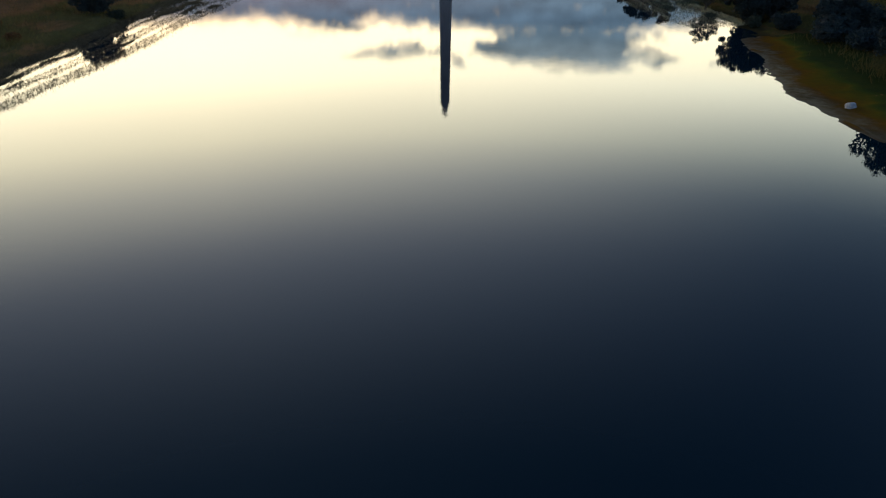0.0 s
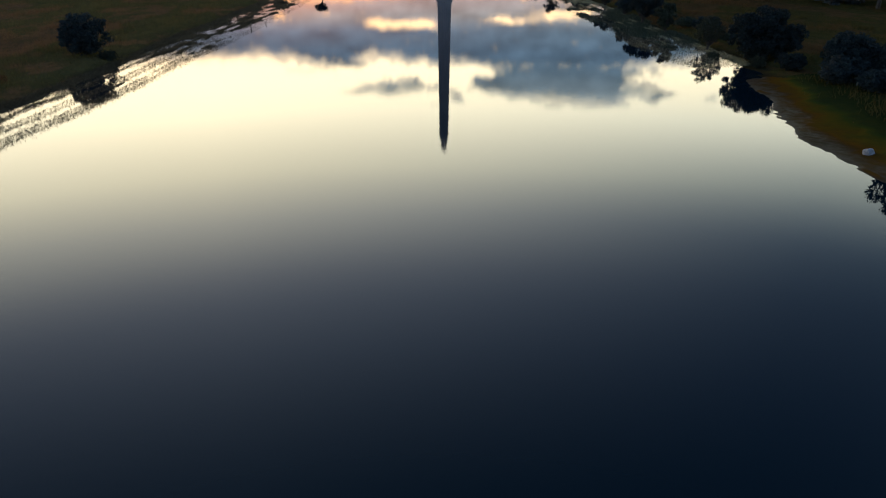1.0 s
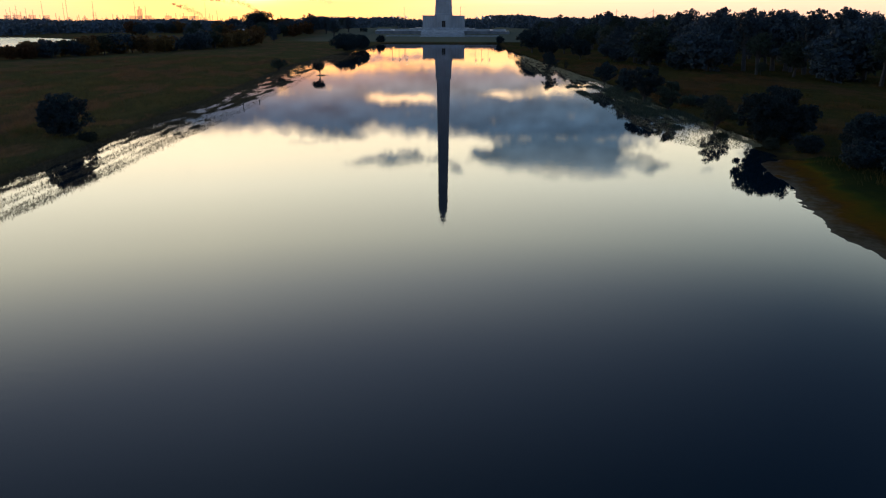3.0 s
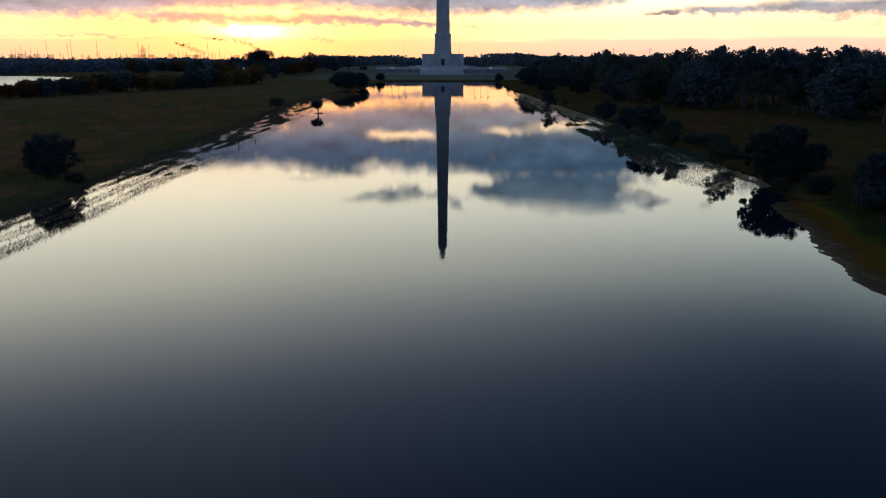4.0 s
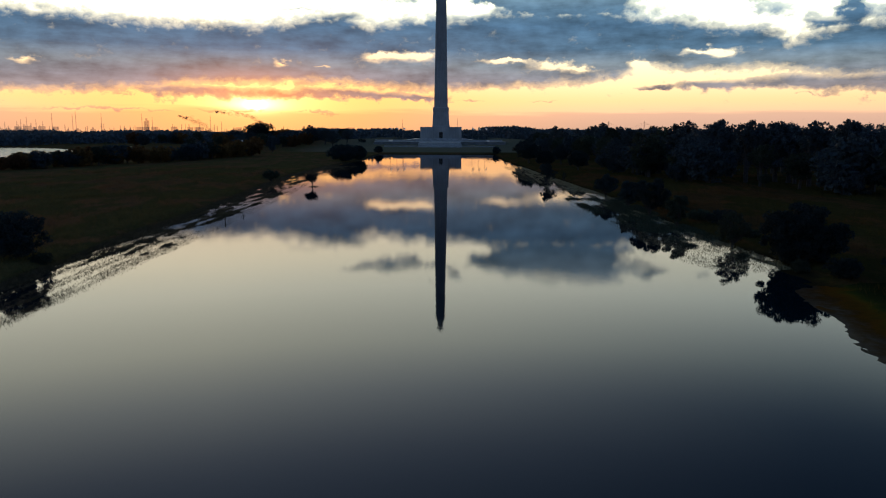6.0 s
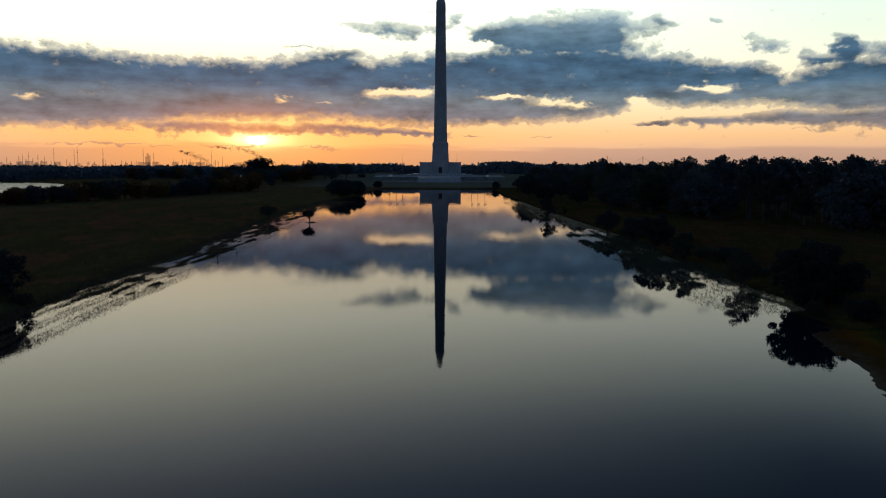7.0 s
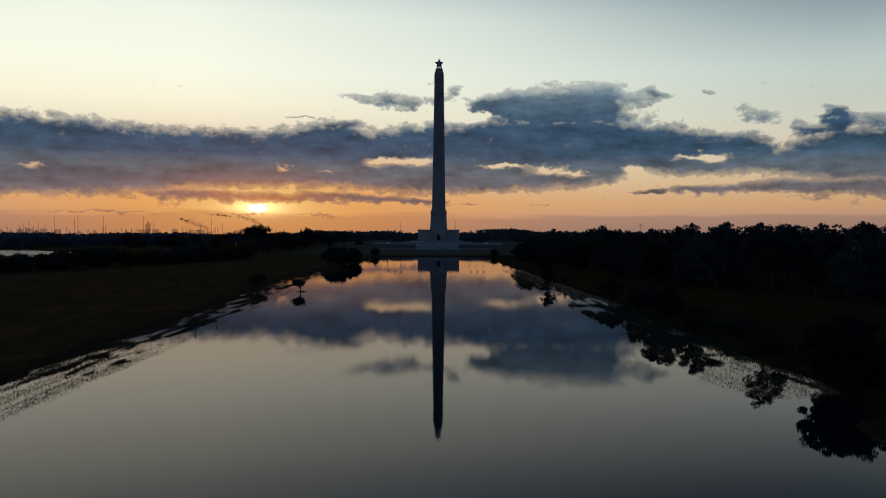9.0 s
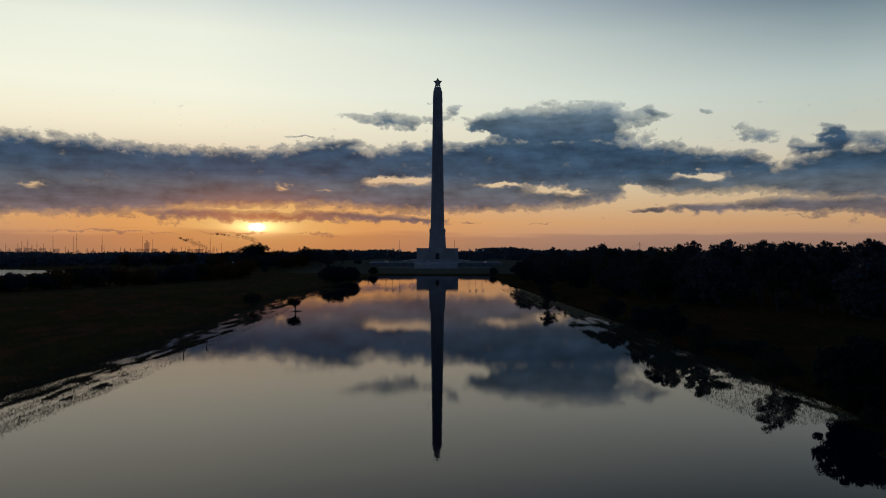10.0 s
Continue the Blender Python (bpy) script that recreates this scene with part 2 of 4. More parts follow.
def mat_water(n):
    pos = place(n)
    sc = n.add("ShaderNodeMapping")
    n.put(sc.inputs[0], pos)
    sc.inputs["Scale"].default_value = (1.0, 1.6, 1.0)
    small = n.noise(sc.outputs[0], 1.3, 3.0, 0.55)
    big = n.noise(pos, 0.035, 3.0, 0.5)
    h = n.math("MULTIPLY", small, n.linear(big, 0.35, 0.65, 0.4, 1.0))
    b = n.add("ShaderNodeBump")
    n.put(b.inputs["Height"], h)
    b.inputs["Strength"].default_value, b.inputs["Distance"].default_value = 1.0, 0.0024
    deep = principled(n, (0.001, 0.006, 0.0105), 1.0, spec=0.0)
    gloss = n.add("ShaderNodeBsdfGlossy")
    gloss.inputs["Color"].default_value, gloss.inputs["Roughness"].default_value = (0.87, 0.82, 0.82, 1), 0.014
    n.put(gloss.inputs["Normal"], b.outputs[0])
    f = n.add("ShaderNodeFresnel")
    f.inputs["IOR"].default_value = 1.22
    n.put(f.inputs["Normal"], b.outputs[0])
    m = n.add("ShaderNodeMixShader")
    n.put(m.inputs[0], f.outputs[0])
    n.put(m.inputs[1], deep)
    n.put(m.inputs[2], gloss.outputs[0])
    return m.outputs[0]


def mat_ground(n):
    pos = place(n)
    st = n.add("ShaderNodeMapping")
    n.put(st.inputs[0], pos)
    st.inputs["Scale"].default_value = (1.0, 0.45, 1.0)
    a = n.noise(st.outputs[0], 0.07, 7.0, 0.68)
    b = n.noise(pos, 0.6, 5.0, 0.65)
    c = n.noise(pos, 4.0, 3.0, 0.6)
    col = n.ramp(a, [(0.34, (0.03, 0.042, 0.018)), (0.43, (0.075, 0.066, 0.028)), (0.49, (0.042, 0.05, 0.021)), (0.55, (0.13, 0.07, 0.04)), (0.62, (0.078, 0.048, 0.031)), (0.7, (0.05, 0.048, 0.021))])
    col = n.mix(n.linear(b, 0.3, 0.7), col, n.ramp(c, [(0.3, (0.025, 0.025, 0.008)), (0.7, (0.095, 0.065, 0.026))]))
    sep = n.add("ShaderNodeSeparateXYZ")
    n.put(sep.inputs[0], pos)
    wet = n.smooth(n.math("ADD", sep.outputs[2], n.math("MULTIPLY", n.math("SUBTRACT", b, 0.5), 0.25)), 0.35, 0.02)
    col = n.mix(wet, col, (0.03, 0.026, 0.016, 1))
    # dimmer light of the right bank, put into the ground colour as a tint
    right_dim = n.smooth(n.math("ADD", sep.outputs[0], n.math("MULTIPLY", n.math("SUBTRACT", a, 0.5), 16.0)), 24, 34)
    col = n.mix(1.0, col, n.mix(right_dim, (1.05, 1.0, 0.92, 1), (0.56, 0.56, 0.46, 1)), "MULTIPLY")
    lawn = n.math("MULTIPLY", n.smooth(sep.outputs[1], 524, 540), n.smooth(n.math("ABSOLUTE", sep.outputs[0]), 120, 70))
    col = n.mix(n.math("MULTIPLY", lawn, 0.8), col, n.mix(b, (0.08, 0.08, 0.052, 1), (0.15, 0.145, 0.1, 1)))
    h = n.sum(n.math("MULTIPLY", b, 0.6), n.math("MULTIPLY", c, 0.4))
    return principled(n, col, n.linear(wet, 0, 1, 0.95, 0.6), 0, h, 0.8, 0.35, 1.45, 0.0)


def mat_leaf(dark, light, trans=0.25):
    def f(n):
        r = n.add("ShaderNodeNewGeometry").outputs["Random Per Island"]
        o = n.add("ShaderNodeObjectInfo").outputs["Random"]
        col = n.ramp(r, [(0.0, dark), (1.0, light)])
        hs = n.add("ShaderNodeHueSaturation")
        n.put(hs.inputs["Color"], col)
        n.put(hs.inputs["Value"], n.linear(o, 0, 1, 0.75, 1.25))
        n.put(hs.inputs["Hue"], n.linear(o, 0, 1, 0.485, 0.515))
        d = principled(n, hs.outputs[0], 0.75, spec=0.06)
        t = n.add("ShaderNodeBsdfTranslucent")
        n.put(t.inputs[0], hs.outputs[0])
        m = n.add("ShaderNodeMixShader")
        m.inputs[0].default_value = trans
        n.put(m.inputs[1], d)
        n.put(m.inputs[2], t.outputs[0])
        return m.outputs[0]
    return f


def mat_noise(lo, hi, scale, rough=0.85, strength=0.4, distance=0.05, spec=0.3):
    def f(n):
        v = obj(n)
        a = n.noise(v, scale, 5.0, 0.6)
        b = n.noise(v, scale * 7, 4.0, 0.6)
        k = n.sum(n.math("MULTIPLY", a, 0.65), n.math("MULTIPLY", b, 0.35))
        return principled(n, n.ramp(k, [(0.35, lo), (0.65, hi)]), rough, 0, b, strength, distance, 1.45, spec)
    return f


def mat_limestone(n):
    pos = obj(n)
    a = n.noise(pos, 0.09, 5.0, 0.6)
    b = n.noise(pos, 1.5, 5.0, 0.6)
    st = n.add("ShaderNodeMapping")
    n.put(st.inputs[0], pos)
    st.inputs["Scale"].default_value = (0.8, 0.8, 0.04)
    c = n.noise(st.outputs[0], 1.0, 4.0, 0.6)
    col = n.ramp(a, [(0.3, (0.23, 0.22, 0.196)), (0.7, (0.35, 0.333, 0.292))])
    col = n.mix(n.linear(c, 0.45, 0.75, 0, 0.45), col, (0.15, 0.145, 0.13, 1))
    return principled(n, col, 0.8, 0, b, 0.4, 0.05)


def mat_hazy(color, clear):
    """See-through mix: imitates thick air before far things, and thin steam; the sky behind shows through."""
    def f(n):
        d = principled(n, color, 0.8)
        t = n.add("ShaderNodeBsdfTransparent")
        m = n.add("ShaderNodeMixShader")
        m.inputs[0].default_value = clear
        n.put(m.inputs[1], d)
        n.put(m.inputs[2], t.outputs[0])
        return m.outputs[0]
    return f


def mat_lake(n):
    h = n.noise(place(n), 0.9, 4.0, 0.6)
    return principled(n, (0.003, 0.006, 0.009), 0.2, 0, h, 0.5, 0.04, 1.25)


WATER = material("water", mat_water)
LAKE = material("ruffled_water", mat_lake)
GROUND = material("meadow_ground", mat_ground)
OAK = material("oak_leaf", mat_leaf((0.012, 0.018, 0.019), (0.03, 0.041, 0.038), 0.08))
# oak leaf lightened and blued, so the colour holds the wood's distance haze
HAZED_LEAF = material("hazed_wood_leaf", mat_leaf((0.024, 0.033, 0.038), (0.056, 0.07, 0.072), 0.08))
WILLOW = material("willow_leaf", mat_leaf((0.018, 0.026, 0.018), (0.045, 0.054, 0.034), 0.15))
RUST = material("dry_and_flare_leaf", mat_leaf((0.05, 0.03, 0.012), (0.13, 0.07, 0.025)))
REED = material("reed", mat_leaf((0.07, 0.066, 0.04), (0.28, 0.26, 0.17), 0.4))


def mat_grass(n):
    """Blades take the patchy colours of the meadow."""
    st = n.add("ShaderNodeMapping")
    n.put(st.inputs[0], place(n))
    st.inputs["Scale"].default_value = (1.0, 0.45, 1.0)
    a = n.noise(st.outputs[0], 0.07, 7.0, 0.68)
    col = n.ramp(a, [(0.34, (0.042, 0.056, 0.02)), (0.43, (0.1, 0.085, 0.034)), (0.49, (0.055, 0.062, 0.022)), (0.55, (0.165, 0.085, 0.042)), (0.62, (0.1, 0.06, 0.034)), (0.7, (0.065, 0.06, 0.022))])
    r = n.add("ShaderNodeNewGeometry").outputs["Random Per Island"]
    col = n.mix(n.linear(r, 0, 1, 0.0, 0.4), col, (0.12, 0.085, 0.038, 1))
    sep = n.add("ShaderNodeSeparateXYZ")
    n.put(sep.inputs[0], place(n))
    # the blades' colour carries the right bank's dimmer light too
    right_dim = n.smooth(n.math("ADD", sep.outputs[0], n.math("MULTIPLY", n.math("SUBTRACT", a, 0.5), 16.0)), 24, 34)
    col = n.mix(1.0, col, n.mix(right_dim, (1.05, 1.0, 0.92, 1), (0.56, 0.56, 0.46, 1)), "MULTIPLY")
    d = principled(n, col, 0.9, spec=0.0)
    t = n.add("ShaderNodeBsdfTranslucent")
    n.put(t.inputs[0], col)
    m = n.add("ShaderNodeMixShader")
    m.inputs[0].default_value = 0.25
    n.put(m.inputs[1], d)
    n.put(m.inputs[2], t.outputs[0])
    return m.outputs[0]


SEDGE = material("brown_sedge", mat_leaf((0.04, 0.036, 0.02), (0.14, 0.118, 0.066), 0.3))
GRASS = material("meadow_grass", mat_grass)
BARK = material("bark", mat_noise((0.022, 0.019, 0.016), (0.065, 0.056, 0.046), 3.0))
STONE = material("limestone", mat_limestone)
STONE_DARK = material("weathered_limestone", mat_noise((0.11, 0.105, 0.094), (0.23, 0.217, 0.195), 0.25))
CONCRETE = material("terrace_concrete", mat_noise((0.22, 0.212, 0.19), (0.4, 0.385, 0.345), 0.3))
BRONZE = material("bronze_door", mat_noise((0.02, 0.017, 0.012), (0.05, 0.04, 0.028), 0.8, 0.5))
ROCK = material("pale_rock", mat_noise((0.12, 0.118, 0.112), (0.28, 0.27, 0.255), 1.2))
STEEL = material("grey_steel", mat_noise((0.07, 0.07, 0.07), (0.14, 0.14, 0.14), 2.0, 0.5))
CLOTH = material("white_cloth", mat_leaf((0.7, 0.7, 0.7), (0.8, 0.8, 0.8), 0.6))
WOOD = material("weathered_wood", mat_noise((0.06, 0.05, 0.04), (0.16, 0.13, 0.1), 3.0))
ASPHALT = material("asphalt", mat_noise((0.04, 0.04, 0.04), (0.065, 0.063, 0.06), 1.0))
# haze put into the steel: bluish colour, mostly see-through
PLANT = material("hazed_plant_steel", mat_hazy((0.16, 0.17, 0.21), 0.74))
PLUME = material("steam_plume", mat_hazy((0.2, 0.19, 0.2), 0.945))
# aerial haze painted into the leaves: paler and bluer with distance in mind
FARWOOD = material("hazed_far_foliage", mat_leaf((0.05, 0.066, 0.078), (0.08, 0.1, 0.112), 0.1))


# ---- mesh helpers ----
def mesh_from(name, verts, faces, mats, smooth=False):
    me = bpy.data.meshes.new(name)
    me.from_pydata(verts, [], faces)
    for m in mats if isinstance(mats, (list, tuple)) else [mats]:
        me.materials.append(m)
    if smooth:
        me.polygons.foreach_set("use_smooth", [True] * len(me.polygons))
    me.update()
    return me


def finish(name, bm, mat, smooth=False):
    me = bpy.data.meshes.new(name)
    bmesh.ops.recalc_face_normals(bm, faces=bm.faces)
    bm.to_mesh(me)
    bm.free()
    me.materials.append(mat)
    if smooth:
        me.polygons.foreach_set("use_smooth", [True] * len(me.polygons))
    return me


def part(name, bm, mat, parent, label="", smooth=False):
    ob = new(name, finish(name, bm, mat, smooth))
    ob.parent = parent
    if label:
        ob["label"] = label
    return ob


def box(bm, x0, x1, y0, y1, z0, z1, bevel=0.0):
    g = bmesh.ops.create_cube(bm, size=1)
    bmesh.ops.scale(bm, vec=(x1 - x0, y1 - y0, z1 - z0), verts=g["verts"])
    bmesh.ops.translate(bm, vec=((x0 + x1) / 2, (y0 + y1) / 2, (z0 + z1) / 2), verts=g["verts"])
    if bevel:
        es = {e for v in g["verts"] for e in v.link_edges}
        bmesh.ops.bevel(bm, geom=list(es), offset=bevel, segments=1, affect="EDGES")
    return bm


def tube(bm, pts, radii, sides=6):
    """A tapered tube through points."""
    rings = []
    for i, (p, r) in enumerate(zip(pts, radii)):
        a, b = Vector(pts[max(i - 1, 0)]), Vector(pts[min(i + 1, len(pts) - 1)])
        q = (b - a).to_track_quat("Z", "Y")
        rings.append([bm.verts.new(Vector(p) + q @ Vector((r * math.cos(2 * math.pi * k / sides), r * math.sin(2 * math.pi * k / sides), 0))) for k in range(sides)])
    for a, b in zip(rings, rings[1:]):
        for k in range(sides):
            bm.faces.new((a[k], a[(k + 1) % sides], b[(k + 1) % sides], b[k]))
    bm.faces.new(rings[0][::-1])
    bm.faces.new(rings[-1])


def empty(name, m=None):
    ob = new(name)
    if m is not None:
        ob.matrix_basis = m
    return ob


# ---- plan of the banks: x of the open water's edge and of the firm grass, along y ----
YS = [-57.2, 28.6, 42.9, 52.4, 59.1, 66.7, 80.1, 95.3, 114.4, 142.9, 181.1, 208.7, 255.4, 276.4, 343.1, 400.3, 495.6, 519.4]
LEFT_OPEN = [-35.3, -34.8, -34.4, -34.2, -34, -33.6, -33.9, -34.5, -34.7, -35.4, -36.5, -38.1, -41.9, -38.1, -37.2, -36.2, -39.1, -40]
LEFT_FIRM = [-41, -41, -41.4, -42, -42, -42.2, -42.4, -43, -45, -45.5, -47.5, -49, -51.9, -51.5, -48.6, -44.8, -41.9, -41]
RIGHT_OPEN = [25.5, 26.5, 27.5, 27.4, 27.9, 30.8, 33.4, 29.6, 28.8, 28.2, 28, 27.6, 26.7, 27.2, 28.1, 29.1, 34.3, 36.2]
RIGHT_FIRM = [27.6, 28.6, 31.4, 32.4, 33.4, 34.8, 37.5, 40.3, 38.8, 39.2, 40.5, 39.5, 38, 37, 35.7, 33.4, 36.2, 38.1]
SHORE_Y = 519.0


def sm(a, b, x):
    t = np.clip((np.asarray(x, float) - a) / (b - a), 0, 1)
    return t * t * (3 - 2 * t)


def wob(x, y, s, k=0.0):
    """Cheap smooth unevenness, about -1 to 1."""
    return (np.sin(x * s + k + 1.7 * np.sin(y * s * 0.7 + k)) + np.sin(y * s * 1.3 + 2.1 * k + 1.3 * np.sin(x * s * 0.9)) + np.sin((x + y) * s * 2.3 + k)) / 3


_GRID = np.random.default_rng(44).random((256, 256))


def patchy(x, y, seed=0):
    """Smooth random patches about 1 unit wide, 0 to 1."""
    x, y = np.asarray(x, float) + 17.3 * seed, np.asarray(y, float) + 31.7 * seed
    i, j = np.floor(x).astype(int), np.floor(y).astype(int)
    fx, fy = sm(0, 1, x - i), sm(0, 1, y - j)
    g = lambda a, b: _GRID[a % 256, b % 256]
    return (g(i, j) * (1 - fx) + g(i + 1, j) * fx) * (1 - fy) + (g(i, j + 1) * (1 - fx) + g(i + 1, j + 1) * fx) * fy


def height(x, y):
    """The ground's height over the water."""
    x, y = np.asarray(x, float), np.asarray(y, float)
    lo, lf, ro, rf = (np.interp(y, YS, v) for v in (LEFT_OPEN, LEFT_FIRM, RIGHT_OPEN, RIGHT_FIRM))
    edge = 0.9 * wob(x, y, 0.35, 1) + 0.5 * wob(x, y, 1.1, 2)
    left, right = x < -4, x >= -4
    # 0 at the open edge, 1 at the firm grass
    u = np.where(left, (lo - x + edge) / np.maximum(lo - lf, 1), (x - ro + edge) / np.maximum(rf - ro, 1))
    ragged = (1.1 * wob(x, y, 0.24, 9) + 0.7 * wob(x, y, 0.75, 4)) * sm(300, 200, y)
    beyond = np.where(left, lf - x, x - rf) + ragged
    mud = -0.02 + (0.04 * sm(88, 106, y) - 0.1 * sm(110, 85, y)) * (x < 0) - 0.16 * sm(72, 80, y) * sm(122, 104, y) * (x > 0) - 0.02 * sm(110, 126, y) * (x > 0) + 0.34 * (patchy(x / 0.95, y / 10.0, 1) - 0.5) + 0.34 * (patchy(x / 0.6, y / 3.6, 2) - 0.5)
    h = np.where(u < 0, np.maximum(-1.2, u * 1.2 - 0.15), np.where(u < 1, -0.2 + 0.27 * np.clip(u, 0, 1) + 1.3 * mud * np.clip(4 * u, 0, 1) * (1.15 - u), 0.1))
    bank = 0.1 + 0.55 * sm(0, 3, beyond) + 0.6 * sm(3, 30, beyond) + 0.12 * wob(x, y, 0.12, 5) * sm(2, 12, beyond)
    h = np.where(beyond > 0, bank, h)
    # far shore and the slope up to the monument
    end = sm(SHORE_Y - 2, SHORE_Y + 3, y + 0.8 * wob(x, y, 0.2, 6))
    slope = 0.7 + 2.1 * sm(SHORE_Y, 596, y) + 2.0 * sm(604, 640, y) * sm(150, 60, np.abs(x)) + 3.0 * sm(640, 700, y) * sm(260, 110, np.abs(x))
    flat = 0.7 + 2.1 * sm(SHORE_Y, 596, y) + 0.5 * sm(611, 613, y) + 1.0 * sm(614, 647, y)
    slope = np.where(np.abs(x) < 62, np.where(y < 651, flat, 5.5), slope)
    h = np.where(y > SHORE_Y - 4, h * (1 - end) + slope * end, h)
    # lake basin beyond the hedge
    away = np.hypot((x + 400) / 188, (y - 470 + 0.51 * (x + 205)) / 106) + 0.06 * wob(x, y, 0.03, 2)
    low = sm(1.9, 1.05, away) * (x < -100)
    h = h * (1 - low) + 0.2 * low
    h = np.where(x < -100, h - 1.0 * sm(1.06, 0.94, away), h)
    return h


def ground_mesh():
    xs = np.concatenate([-np.geomspace(4800, 610, 20), -np.linspace(600, 120, 49), -np.linspace(114, 75, 8), np.arange(-74, -54, 1.0), np.arange(-54, -33, 0.42), np.arange(-32.5, 24, 6), np.arange(24, 40, 0.42), np.arange(40, 60, 1.0), np.geomspace(61, 4800, 42)])
    ys = np.concatenate([np.linspace(-900, 20, 24), np.arange(24, 130, 0.9), np.arange(130, 260, 1.8), np.arange(260, 720, 5), np.geomspace(725, 4900, 30)])
    gx, gy = np.meshgrid(xs, ys)
    gz = height(gx, gy)
    nx, ny = len(xs), len(ys)
    verts = np.stack([gx, gy, gz], -1).reshape(-1, 3).tolist()
    i = np.arange(nx * ny).reshape(ny, nx)
    faces = np.stack([i[:-1, :-1], i[:-1, 1:], i[1:, 1:], i[1:, :-1]], -1).reshape(-1, 4).tolist()
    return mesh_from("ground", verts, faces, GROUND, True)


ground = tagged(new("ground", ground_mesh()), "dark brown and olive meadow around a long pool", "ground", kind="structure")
water = new("water", mesh_from("water", [(-75, -400, 0), (60, -400, 0), (60, 552, 0), (-75, 552, 0)], [(0, 1, 2, 3)], WATER))
tagged(water, "still dark water of a long reflecting pool", "water", kind="structure")
lake = new("lake", mesh_from("lake", [(-700, 330, 0.03), (-185, 330, 0.03), (-185, 760, 0.03), (-700, 760, 0.03)], [(0, 1, 2, 3)], LAKE))
tagged(lake, "pale still lake beyond the hedge", "water", kind="structure")


# ---- monument: a limestone tower on a square hall ----
MX, MY, MZ = 0.0, 722.0, 8.6


def loft(bm, rings):
    """Joins rings of equal length into a closed solid."""
    vs = [[bm.verts.new(p) for p in r] for r in rings]
    k = len(vs[0])
    for a, b in zip(vs, vs[1:]):
        for i in range(k):
            bm.faces.new((a[i], a[(i + 1) % k], b[(i + 1) % k], b[i]))
    bm.faces.new(vs[0][::-1])
    bm.faces.new(vs[-1])


def fluted(half, z, grooves=5, deep=0.35, corner=0.16):
    """Outline of a square shaft with cut corners and upright flutes on each side."""
    c = half * corner
    side = []
    inner = half - c
    step = 2 * inner / grooves
    for g in range(grooves):
        x0 = -inner + g * step
        side += [(x0, -half), (x0 + step * 0.28, -half), (x0 + step * 0.32, -half + deep), (x0 + step * 0.68, -half + deep), (x0 + step * 0.72, -half)]
    side += [(inner, -half), (inner + c * 0.3, -half + c * 0.3), (inner + c * 0.35, -half + c * 0.65)]
    pts = []
    for k in range(4):
        a = k * math.pi / 2
        pts += [(x * math.cos(a) - y * math.sin(a), x * math.sin(a) + y * math.cos(a), z) for x, y in side]
    return pts


def square(half, z, corner=0.04):
    c = half * (1 - corner)
    return [(-c, -half, z), (c, -half, z), (half, -c, z), (half, c, z), (c, half, z), (-c, half, z), (-half, c, z), (-half, -c, z)]


